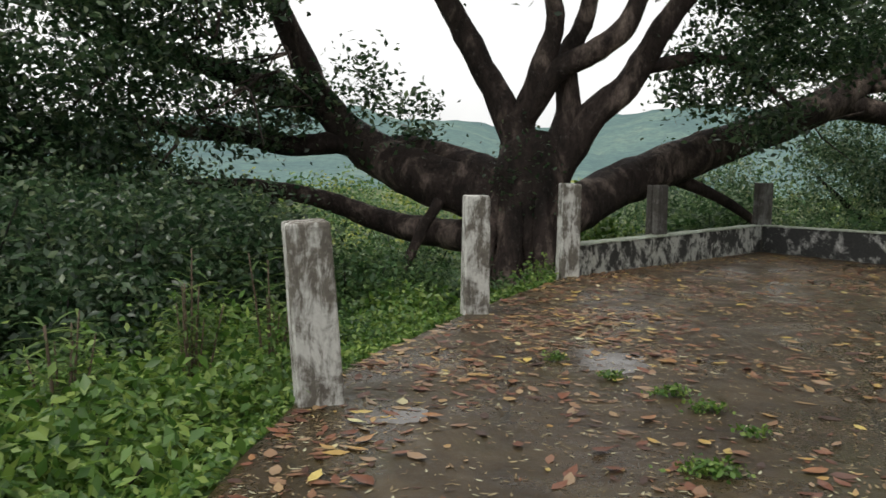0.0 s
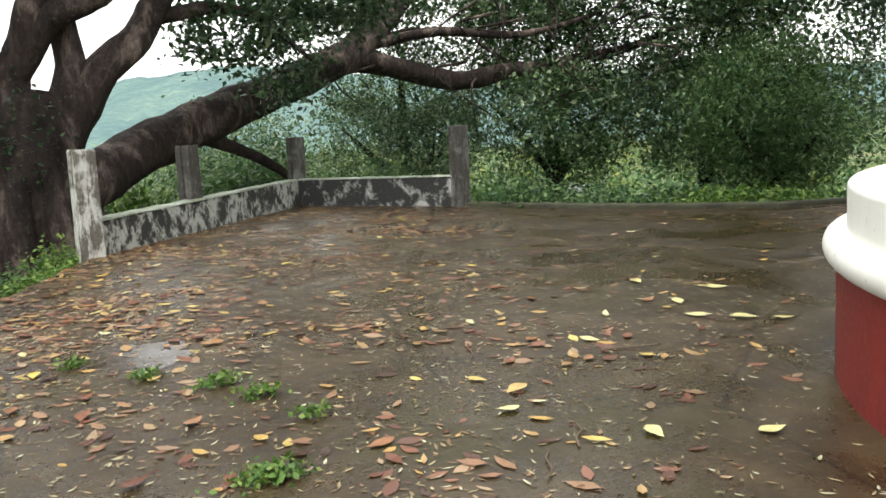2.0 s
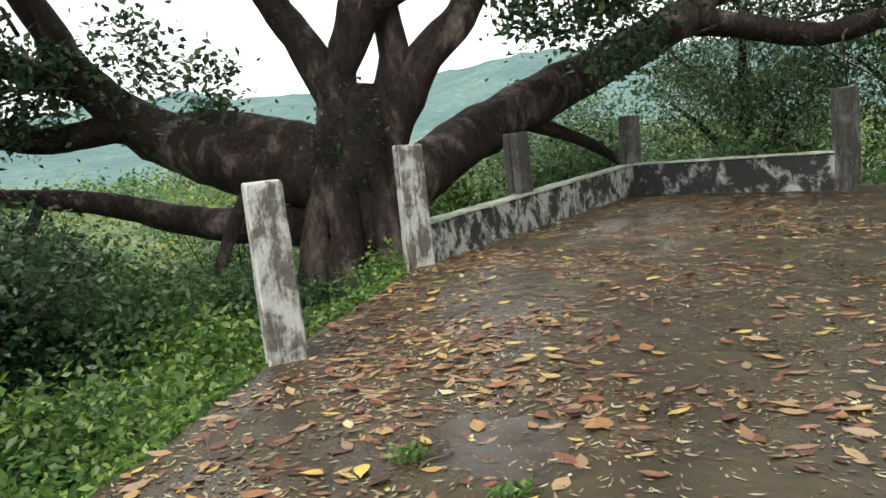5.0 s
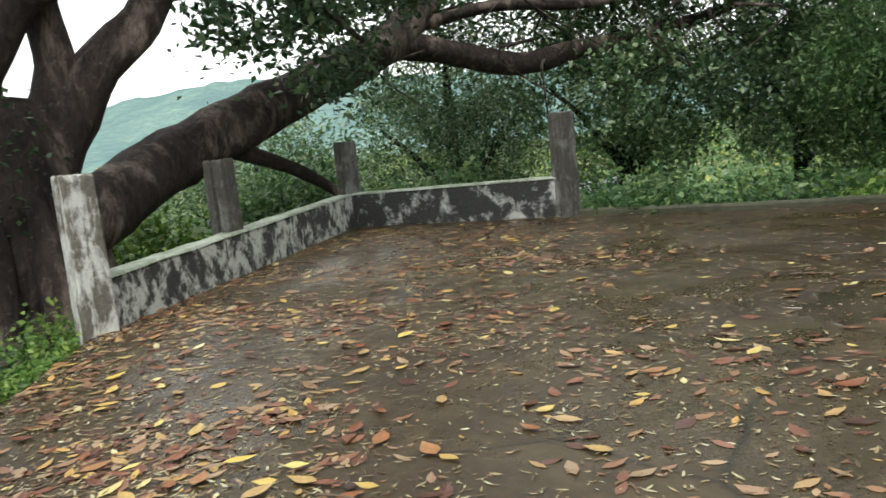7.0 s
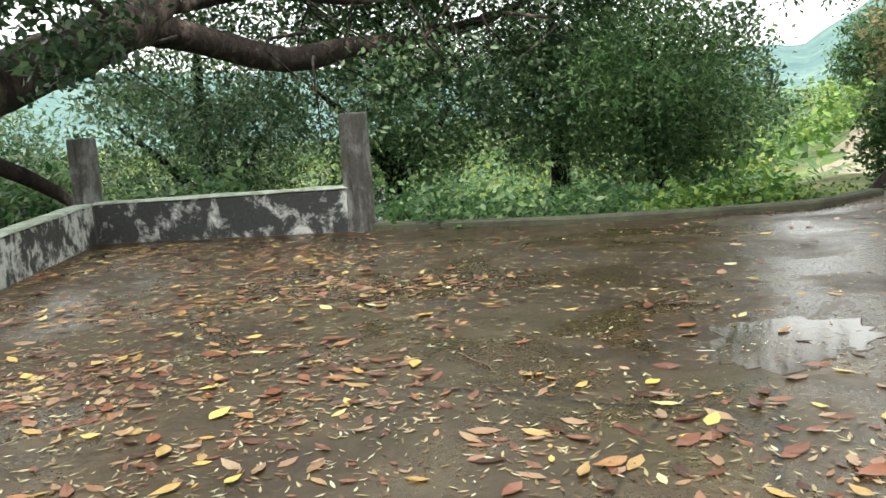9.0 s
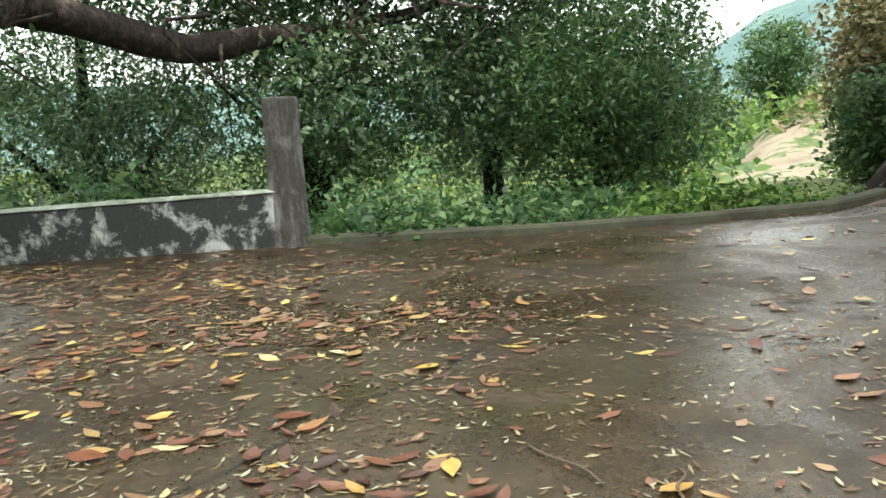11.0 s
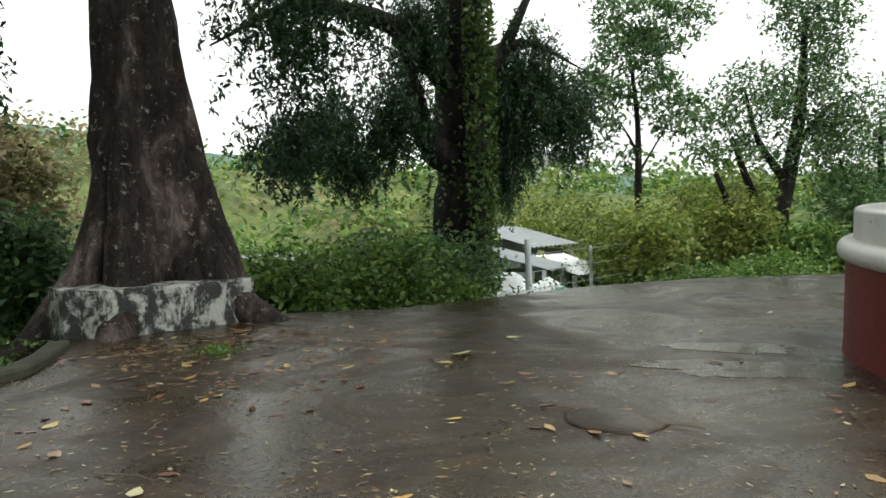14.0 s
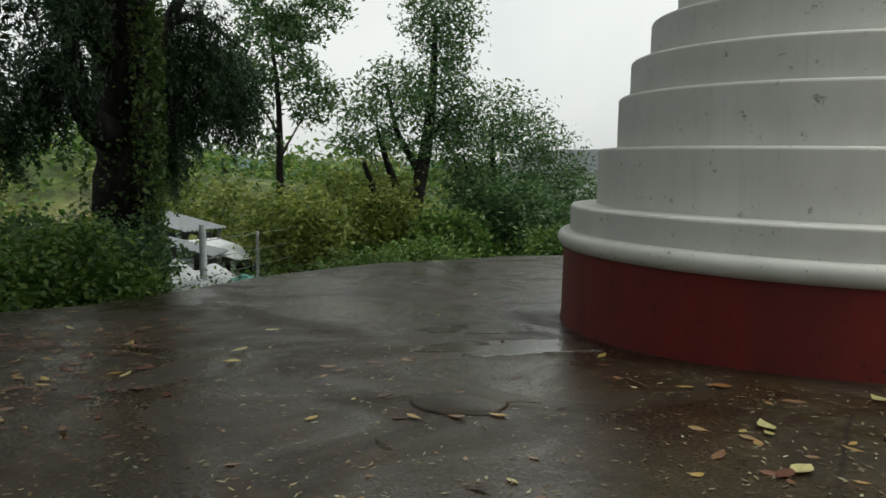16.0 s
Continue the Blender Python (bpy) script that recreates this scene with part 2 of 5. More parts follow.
TAN = mat_leaf("dry_bush_leaf", [(0.0, (0.09, 0.1, 0.035)), (0.5, (0.21, 0.19, 0.085)), (1.0, (0.4, 0.33, 0.19))], 0.4, 0.55)
DROOP = mat_leaf("drooping_leaf", [(0.0, (0.01, 0.034, 0.015)), (0.6, (0.028, 0.066, 0.026)), (1.0, (0.075, 0.13, 0.05))], 0.3, 0.45)
VINE = mat_leaf("ivy_leaf", [(0.0, (0.035, 0.083, 0.018)), (0.6, (0.090, 0.154, 0.037)), (1.0, (0.166, 0.230, 0.061))], 0.3, 0.45)
LITTER = mat_leaf("fallen_leaf", [(0.0, (0.055, 0.028, 0.02)), (0.22, (0.12, 0.048, 0.03)), (0.42, (0.2, 0.085, 0.052)), (0.6, (0.25, 0.14, 0.08)), (0.8, (0.33, 0.235, 0.15)), (0.92, (0.44, 0.27, 0.08)), (0.975, (0.55, 0.44, 0.14)), (1.0, (0.6, 0.56, 0.34))], 0.1, 0.35)
CHAFF = mat_leaf("leaf_bits", [(0.0, (0.084, 0.050, 0.029)), (0.4, (0.185, 0.130, 0.066)), (0.75, (0.333, 0.280, 0.161)), (1.0, (0.463, 0.460, 0.323))], 0.05, 0.5)
POSTMAT = mat_whitewash("whitewashed_post", (0.55, 0.55, 0.52), (0.12, 0.108, 0.09), 0.46, 0.55, (9, 9, 2.2))
DARKPOST = mat_whitewash("blackened_post", (0.2, 0.2, 0.19), (0.05, 0.046, 0.04), 0.48, 0.62, (4.5, 4.5, 1.1))
WALLMAT = mat_whitewash("mildewed_parapet", (0.48, 0.49, 0.45), (0.035, 0.036, 0.033), 0.48, 0.55, (4.0, 4.0, 2.6))
WALLMAT2 = mat_whitewash("blackened_parapet", (0.44, 0.44, 0.42), (0.024, 0.025, 0.024), 0.5, 0.6, (2.6, 2.6, 2.0))
CAPMAT = mat_whitewash("mossy_coping", (0.42, 0.47, 0.40), (0.2, 0.23, 0.17), 0.42, 0.6, (2, 2, 2))
KERBMAT = mat_whitewash("mossy_kerb", (0.06, 0.065, 0.034), (0.026, 0.025, 0.015), 0.4, 0.6, (1.5, 1.5, 1.5))
RED = mat_paint("red_oxide_paint", (0.2, 0.016, 0.012), (0.1, 0.014, 0.011))
WHITE = mat_paint("white_limewash", (0.74, 0.74, 0.7), (0.62, 0.62, 0.58))
WATER = mat_water()
WETFILM = mat_water(0.08, 0.3, "wet_film", 0.2)
TWIGMAT = mat_plain("dry_twig", (0.12, 0.085, 0.06), 0.8)

# ---- helpers ----
RNG = np.random.default_rng(7)


def mesh_ob(name, verts, faces, mat, parent=None, smooth=True):
    me = bpy.data.meshes.new(name)
    me.from_pydata([tuple(map(float, v)) for v in verts], [], faces)
    me.materials.append(mat)
    if smooth:
        me.polygons.foreach_set("use_smooth", [True] * len(me.polygons))
    me.update()
    ob = new(name, me)
    ob.parent = parent
    return ob


def part(name, bm, mat, parent=None, label="", smooth=False):
    me = bpy.data.meshes.new(name)
    bmesh.ops.recalc_face_normals(bm, faces=bm.faces)
    bm.to_mesh(me)
    bm.free()
    me.materials.append(mat)
    if smooth:
        me.polygons.foreach_set("use_smooth", [True] * len(me.polygons))
    ob = new(name, me)
    ob.parent = parent
    if label:
        ob["label"] = label
    return ob


def thing(name, place=(0, 0, 0), label="", category="", group="", kind=""):
    e = new(name)
    e.empty_display_size = 0.2
    e.location = place
    return tagged(e, label, category, group, kind)


def leaf_mesh(name, centres, sizes, mat, parent=None, width=0.45, droop=0.0, normals_up=0.3, smooth=False):
    """One mesh of many folded leaves: four corners and a crease each."""
    n = len(centres)
    d = RNG.normal(size=(n, 3))
    d[:, 2] = d[:, 2] * (1 - normals_up) - droop
    d /= np.linalg.norm(d, axis=1, keepdims=True)
    s = np.cross(d, RNG.normal(size=(n, 3)) * 0.6 + np.array([0.0, 0.0, 0.9]))
    s /= np.linalg.norm(s, axis=1, keepdims=True) + 1e-9
    u = np.cross(s, d)
    L = np.asarray(sizes, float).reshape(-1, 1)
    base, tip = centres - d * L * 0.5, centres + d * L * 0.5
    lift = u * L * 0.08
    left, right = centres - d * L * 0.06 + s * L * width * 0.5 + lift, centres - d * L * 0.06 - s * L * width * 0.5 + lift
    v = np.stack([base, left, tip, right], 1).reshape(-1, 3)
    i = np.arange(n) * 4
    f = np.stack([i, i + 1, i + 2, i, i + 2, i + 3], 1).reshape(-1, 3)
    me = bpy.data.meshes.new(name)
    me.vertices.add(len(v))
    me.vertices.foreach_set("co", v.ravel())
    me.loops.add(len(f) * 3)
    me.loops.foreach_set("vertex_index", f.ravel())
    me.polygons.add(len(f))
    me.polygons.foreach_set("loop_start", np.arange(len(f)) * 3)
    me.update(calc_edges=True)
    me.validate()
    me.materials.append(mat)
    ob = new(name, me)
    ob.parent = parent
    return ob


def clumps(blobs, per, count, spread=0.32):
    """Leaf centres gathered in clumps through ellipsoids (x, y, z, rx, ry, rz[, weight])."""
    w = np.array([b[3] * b[4] * b[5] * (b[6] if len(b) > 6 else 1.0) for b in blobs]) ** 0.8
    w /= w.sum()
    out = []
    for b, q in zip(blobs, w):
        k = max(1, int(count * q / per))
        p = RNG.normal(size=(k, 3))
        p /= np.linalg.norm(p, axis=1, keepdims=True)
        p *= RNG.uniform(0.35, 1.0, (k, 1)) ** 0.6
        c = np.array(b[:3]) + p * np.array(b[3:6])
        sz = RNG.uniform(0.5, 1.35, (k, 1, 1)) * spread
        out.append((c[:, None, :] + RNG.normal(size=(k, per, 3)) * sz * np.array([1, 1, 0.7])).reshape(-1, 3))
    return np.concatenate(out)


def strands(blobs, count, per, length=(.5, 1.3), girth=.11):
    """Leaf centres along drooping shoots that start inside ellipsoids."""
    w = np.array([b[3] * b[4] * b[5] for b in blobs]) ** 0.7
    pick = RNG.choice(len(blobs), count, p=w / w.sum())
    b = np.array([q[:6] for q in blobs])[pick]
    p = RNG.normal(size=(count, 3))
    p *= (RNG.uniform(.2, 1, count) / np.linalg.norm(p, axis=1))[:, None]
    top = b[:, :3] + p * b[:, 3:6]
    t = RNG.uniform(0, 1, (count, per, 1))
    out = RNG.normal(size=(count, 1, 3)) * np.array([.35, .35, 0])
    drop = RNG.uniform(*length, (count, 1, 1)) * np.array([0, 0, -1.0])
    c = top[:, None, :] + out * np.sqrt(t) + drop * t ** 1.4 + RNG.normal(size=(count, per, 3)) * girth * (1.25 - t)
    return c.reshape(-1, 3)


def smooth_line(pts, steps=5):
    """Catmull-Rom through rows of x, y, z, radius."""
    p = np.array(pts, float)
    p = np.vstack([2 * p[0] - p[1], p, 2 * p[-1] - p[-2]])
    out = []
    for i in range(1, len(p) - 2):
        for t in np.linspace(0, 1, steps, endpoint=False):
            a, b, c, d = p[i - 1], p[i], p[i + 1], p[i + 2]
            out.append(0.5 * (2 * b + (c - a) * t + (2 * a - 5 * b + 4 * c - d) * t * t + (3 * b - a - 3 * c + d) * t ** 3))
    out.append(p[-2])
    return np.array(out)


def tube(name, pts, mat, parent=None, sides=14, rough=0.1, lobes=0, steps=5, freq=2.2, fold=1.0):
    """A tapered limb along pts, with uneven girth."""
    q = smooth_line(pts, steps)
    c, r = q[:, :3], np.maximum(q[:, 3], 0.004)
    verts, faces = [], []
    ref = Vector((0.31, 0.9, 0.27))
    for i in range(len(c)):
        a, b = c[max(i - 1, 0)], c[min(i + 1, len(c) - 1)]
        t = Vector(b - a).normalized()
        s = t.cross(ref).normalized()
        u = s.cross(t)
        ref = u
        for k in range(sides):
            th = 2 * math.pi * k / sides
            d = s * math.cos(th) + u * math.sin(th)
            pt = Vector(c[i]) + d * r[i]
            g = 1 + rough * noise.noise(pt * freq) + rough * 0.6 * noise.noise(pt * freq * 3.1)
            if lobes:
                g += (0.10 * math.cos(lobes * th + 1.3 * math.sin(i * 0.12)) + 0.06 * math.cos((lobes + 4) * th + 1)) * fold * max(0.12, 1.35 - 1.6 * i / len(c))
            verts.append(Vector(c[i]) + d * r[i] * g)
    for i in range(len(c) - 1):
        for k in range(sides):
            a, b = i * sides + k, i * sides + (k + 1) % sides
            faces.append((a, b, b + sides, a + sides))
    faces.append(tuple(range(sides - 1, -1, -1)))
    faces.append(tuple((len(c) - 1) * sides + k for k in range(sides)))
    return mesh_ob(name, verts, faces, mat, parent)


def lathe(profile, seg=96, wobble=0.0):
    """A bmesh turned round z from rows of radius, z."""
    bm = bmesh.new()
    rings = []
    for r, z in profile:
        rings.append([bm.verts.new((r * math.cos(2 * math.pi * k / seg) * (1 + wobble * noise.noise((k * 0.15, z * 2, 3))),
                                    r * math.sin(2 * math.pi * k / seg) * (1 + wobble * noise.noise((k * 0.15, z * 2, 3))), z)) for k in range(seg)])
    for a, b in zip(rings, rings[1:]):
        for k in range(seg):
            bm.faces.new((a[k], a[(k + 1) % seg], b[(k + 1) % seg], b[k]))
    bm.faces.new(rings[0][::-1])
    bm.faces.new(rings[-1])
    return bm


# ---- terrace ----
MONUMENT = (5.4, 1.66)
EDGE = [(-1.75, 0.6), (-1.52, 2.4), (-1.5, 3.4), (-1.5, 4.9), (-1.36, 5.95), (-1.05, 6.9), (-0.75, 7.9), (-0.42, 8.9), (0.0, 10.0), (0.38, 11.0), (0.62, 11.55),
        (2.0, 13.25), (3.3, 14.8), (4.62, 16.3), (5.7, 14.9), (6.75, 13.6), (7.35, 12.6), (8.0, 11.5), (8.9, 10.5), (10.0, 9.4), (10.9, 9.3),
        (12.6, 9.0), (12.9, 6.6), (12.45, 5.3), (12.75, 3.8), (13.3, 1.75), (13.25, -0.6), (12.0, -3.5), (9.8, -5.6), (6.8, -6.6), (3.5, -6.2), (0.6, -4.6), (-1.1, -2.2)]


def edge_line(step=0.12, wob=0.05):
    out = []
    for (a, b), (c, d) in zip(EDGE, EDGE[1:] + EDGE[:1]):
        n = max(1, int(math.hypot(c - a, d - b) / step))
        for i in range(n):
            x, y = a + (c - a) * i / n, b + (d - b) * i / n
            out.append((x + wob * noise.noise((x * 2.1, y * 2.1, 0)), y + wob * noise.noise((x * 2.1, y * 2.1, 9))))
    return out


def inside(x, y, ring):
    """Even-odd test for arrays of x, y."""
    hit = np.zeros(np.shape(x), bool)
    for (a, b), (c, d) in zip(ring, ring[1:] + ring[:1]):
        cross = (b > y) != (d > y)
        hit ^= cross & (x < (c - a) * (y - b) / ((d - b) if d != b else 1e-9) + a)
    return hit


def edge_distance(x, y):
    """Distance to the terrace's edge, negative inside."""
    best = np.full(np.shape(x), 1e9)
    for (a, b), (c, d) in zip(EDGE, EDGE[1:] + EDGE[:1]):
        l2 = (c - a) ** 2 + (d - b) ** 2
        t = np.clip(((x - a) * (c - a) + (y - b) * (d - b)) / l2, 0, 1)
        best = np.minimum(best, np.hypot(x - a - t * (c - a), y - b - t * (d - b)))
    return np.where(inside(x, y, EDGE), -best, best)


def ground_z(x, y):
    """Height of the ground outside: steep to the west and north, gentle to the east."""
    x, y = np.asarray(x, float), np.asarray(y, float)
    d = np.maximum(edge_distance(x, y), 0)
    az = np.degrees(np.arctan2(x - 4.0, y - 6.0))
    east = np.clip((az - 38) / 30, 0, 1) * np.clip((175 - az) / 20, 0, 1)
    slope, depth = 0.42 - 0.32 * east, 9.0 - 5.5 * east
    z = -0.22 - depth * (1 - np.exp(-d * slope / depth))
    roll = np.sin(x * 0.9 + 1.1) * np.cos(y * 0.8) * 0.10 + np.sin(x * 0.23) * np.sin(y * 0.19 + 2) * 0.35
    far = np.hypot(x - 2.6, y - 8.6)
    bearing = np.degrees(np.arctan2(x - 2.6, y - 8.6))
    mound = np.interp(bearing, [72.5, 75, 78, 82, 87, 91, 97, 118, 124, 140, 165], [0, 2.4, 3.4, 5.6, 9.4, 9.6, 7.4, 7.2, 5.4, 4.2, 0])
    up, down = np.clip((far - 40) / 22, 0, 1), np.clip((far - 95) / 160, 0, 1)
    return z + roll * np.clip(d / 3, 0, 1) + mound * up * up * (3 - 2 * up) * (1 - down * down * (3 - 2 * down))


def build_terrace():
    bm = bmesh.new()
    ring = edge_line()
    top = [bm.verts.new((x, y, 0.012 * noise.noise((x * 1.5, y * 1.5, 4)) - 0.012)) for x, y in ring]
    low = [bm.verts.new((x + 0.08 * noise.noise((x, y, 7)), y, -0.55)) for x, y in ring]
    cx, cy = 4.5, 5.0
    lip = [bm.verts.new((x + (cx - x) * 0.012, y + (cy - y) * 0.012, 0.0)) for x, y in ring]
    n = len(ring)
    for k in range(n):
        j = (k + 1) % n
        bm.faces.new((low[k], low[j], top[j], top[k]))
        bm.faces.new((top[k], top[j], lip[j], lip[k]))
    bm.faces.new(lip)
    bm.faces.new(low[::-1])
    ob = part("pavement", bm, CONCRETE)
    return tagged(ob, "wet brown concrete terrace strewn with fallen leaves", "terrace", kind="structure")


def build_ground():
    rr = np.concatenate([np.linspace(0.5, 30, 84), np.geomspace(31, 3500, 46)])
    na = 220
    th = np.linspace(0, 2 * math.pi, na, endpoint=False)
    X = 5.0 + rr[:, None] * np.sin(th)
    Y = 5.5 + rr[:, None] * np.cos(th)
    Z = ground_z(X, Y)
    Z[0, :] = -0.3
    verts = np.stack([X, Y, Z], -1).reshape(-1, 3)
    faces = []
    for i in range(len(rr) - 1):
        for k in range(na):
            a, b = i * na + k, i * na + (k + 1) % na
            faces.append((a, b, b + na, a + na))
    faces.append(tuple(range(na)))
    return tagged(mesh_ob("ground", verts, faces, EARTH), "green and earthy slope falling to the valley", "ground", kind="structure")


CREST = [(-180, 1.6), (-70, 1.8), (-34, 2.2), (-20, 3.8), (-11.8, 4.6), (-8.5, 3.6), (-4.7, 3.9), (-2.3, 3.4), (2, 3.2), (6.5, 4.3), (9.7, 4.7), (20, 4.3), (40, 3.6), (62, 2.8), (69, 3.1),
         (73.5, 5.8), (78.5, 7.3), (82, 6.8), (87.5, 6.5), (100, 4.6), (112, 3.3), (124, 2.6), (131, 2.2), (150, 1.9), (180, 1.6)]


def build_hills():
    az = np.linspace(-180, 180, 720, endpoint=False)
    el = np.interp(az, [c[0] for c in CREST], [c[1] for c in CREST])
    rows = []
    shape = [(0.0, 420), (0.10, 500), (0.3, 600), (0.55, 700), (0.8, 800), (1.0, 900), (0.7, 1050), (0.0, 1500)]
    for h, r in shape:
        row = []
        for a, e in zip(az, el):
            t = math.radians(a)
            x, y = r * math.sin(t), r * math.cos(t)
            ridge = noise.fractal((x * 0.006, y * 0.006, 1.7), 0.9, 2.0, 6)
            top = math.tan(math.radians(e)) * 900 + 10
            jag = 4.0 * noise.fractal((x * 0.02, y * 0.02, 3.1), 0.8, 2.1, 5)
            z = -10 + top * h * (1 + (0.28 * ridge if 0 < h < 1 else 0.0)) + (jag if h > 0 else 0)
            rows.append((x, y, z - (4 if h == 0 else 0)))
    n = len(az)
    faces = [(i * n + k, i * n + (k + 1) % n, (i + 1) * n + (k + 1) % n, (i + 1) * n + k) for i in range(len(shape) - 1) for k in range(n)]
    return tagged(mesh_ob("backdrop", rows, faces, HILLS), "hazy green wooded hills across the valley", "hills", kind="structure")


terrace = build_terrace()
build_ground()
build_hills()


def build_clearing():
    """A bare sandy track and bank in the valley to the east."""
    n = 40
    verts, faces = [], []
    for i in range(n + 1):
        for j in range(13):
            u, v = i / n, j / 12 - .5
            x = 24 + 36 * u
            y = 12.5 + 7.5 * u + v * (6.5 + 5 * u) * (1 + .3 * noise.noise((u * 6, v * 2, 4)))
            edge = max(0, 1 - (2 * abs(v)) ** 4) * min(1, 12 * u, 12 * (1 - u))
            verts.append((x, y, float(ground_z(x, y)) - .25 + edge * (.4 + .5 * u + .5 * noise.noise((x * .15, y * .15, 2)))))
    for i in range(n):
        for j in range(12):
            a = i * 13 + j
            faces.append((a, a + 1, a + 14, a + 13))
    return tagged(mesh_ob("road", verts, faces, SAND), "bare sandy clearing and track in the valley", "track", kind="structure")


build_clearing()


def strip(line, width, height, z0=0.0, name="kerb", mat=KERBMAT, lean=0.0, taper=0.0):
    """A wall or kerb along a line of x, y; the width lies to its left."""
    bm = bmesh.new()
    pts = np.array(line, float)
    rings = []
    for i, p in enumerate(pts):
        t = pts[min(i + 1, len(pts) - 1)] - pts[max(i - 1, 0)]
        t /= np.linalg.norm(t)
        nrm = np.array([-t[1], t[0]])
        j = lambda k: 0.012 * noise.noise((p[0] * 3, p[1] * 3, k))
        h = height if np.isscalar(height) else height[i]
        b = min(0.02, width * 0.2)
        prof = [(0, z0), (taper, z0 + h - b), (taper + b, z0 + h), (width - b, z0 + h), (width, z0 + h - b), (width, z0)]
        rings.append([bm.verts.new((p[0] + nrm[0] * (o + j(k)), p[1] + nrm[1] * (o + j(k)), z + (j(k + 20) if z > z0 else 0))) for k, (o, z) in enumerate(prof)])
    for a, b2 in zip(rings, rings[1:]):
        for k in range(6):
            bm.faces.new((a[k], a[(k + 1) % 6], b2[(k + 1) % 6], b2[k]))
    bm.faces.new(rings[0])
    bm.faces.new(rings[-1][::-1])
    return part(name, bm, mat)


def line(a, b, n=24):
    return [(a[0] + (b[0] - a[0]) * i / n, a[1] + (b[1] - a[1]) * i / n) for i in range(n + 1)]


def parapet(a, b, h0, h1, label, mat):
    n = 30
    body = strip(line(a, b, n), 0.2, [h0 + (h1 - h0) * i / n for i in range(n + 1)], -0.02, "parapet_wall", mat)
    tagged(body, label, "parapet", kind="structure")
    cap = strip(line(a, b, n), 0.235, 0.03, 0, "coping", CAPMAT)
    for v in cap.data.vertices:
        t = ((v.co.x - a[0]) * (b[0] - a[0]) + (v.co.y - a[1]) * (b[1] - a[1])) / ((b[0] - a[0]) ** 2 + (b[1] - a[1]) ** 2)
        v.co.z += h0 + (h1 - h0) * t - 0.022
        v.co.x += 0.017 * (b[1] - a[1]) / math.hypot(b[0] - a[0], b[1] - a[1])
        v.co.y -= 0.017 * (b[0] - a[0]) / math.hypot(b[0] - a[0], b[1] - a[1])
    cap.parent = body
    cap["label"] = "mossy pale coping"
    return body


parapet((0.66, 11.36), (4.52, 16.0), 0.45, 0.52, "low whitewashed parapet wall blotched with black mildew", WALLMAT)
parapet((4.56, 16.04), (6.6, 13.48), 0.52, 0.55, "low blackened parapet wall with flaking whitewash", WALLMAT2)
kerb = strip([(6.78, 13.35), (7.3, 12.4), (7.95, 11.35), (8.85, 10.35), (9.95, 9.3), (10.6, 9.1), (11.35, 8.98)], 0.2, 0.11, -0.03)
tagged(kerb, "low moss-covered concrete kerb at the terrace edge", "kerb", kind="structure")


def post_bm(w, h, seed):
    """A square concrete post with a slot down two sides and a worn head."""
    bm = bmesh.new()
    a, s, d = w / 2, 0.028, 0.03
    outline = [(-a + .014, -a), (a - .014, -a), (a, -a + .014), (a, -s), (a - d, -s * .6), (a - d, s * .6), (a, s), (a, a - .014),
               (a - .014, a), (-a + .014, a), (-a, a - .014), (-a, s), (-a + d, s * .6), (-a + d, -s * .6), (-a, -s), (-a, -a + .014)]
    zs = [-0.3, 0.0, h * .2, h * .4, h * .6, h * .8, h - .03, h - .008, h]
    rings = []
    for z in zs:
        k = 1.04 - 0.06 * max(z, 0) / h
        if z > h - 0.02:
            k -= 0.03 if z < h else 0.10
        rings.append([bm.verts.new((x * k + .006 * noise.noise((x * 9, z * 4, seed)), y * k + .006 * noise.noise((y * 9, z * 4, seed + 5)),
                                    z + (.012 * noise.noise((x * 14, y * 14, seed)) if z > h - .02 else 0))) for x, y in outline])
    n = len(outline)
    for p, q in zip(rings, rings[1:]):
        for k in range(n):
            bm.faces.new((p[k], p[(k + 1) % n], q[(k + 1) % n], q[k]))
    bm.faces.new(rings[-1])
    bm.faces.new(rings[0][::-1])
    return bm


POSTS = [(-1.37, 4.88, 1.12, 0.275, 22, 4.5, "leaning weathered concrete post with flaked whitewash"),
         (-0.58, 8.2, 1.2, 0.25, 14, 0.5, "weathered concrete post streaked with whitewash"),
         (0.55, 11.42, 1.3, 0.26, 16, 0.0, "whitewashed concrete post with a mossy head beside the parapet"),
         (2.08, 13.32, 1.28, 0.25, 40, 0.5, "grey weathered concrete post rising from the parapet"),
         (4.58, 16.2, 1.33, 0.26, 30, 0.0, "pale grey concrete post at the parapet corner"),
         (6.72, 13.45, 1.42, 0.26, 10, 0.0, "dark weathered concrete post at the parapet end")]
for k, (x, y, h, w, turn, lean, label) in enumerate(POSTS):
    p = part("fence_post", post_bm(w, h, k * 3.3), DARKPOST if k > 2 else POSTMAT)
    p.matrix_world = pose(x, y, 0, 0, -lean, turn)
    tagged(p, label, "post", "posts along the terrace edge")


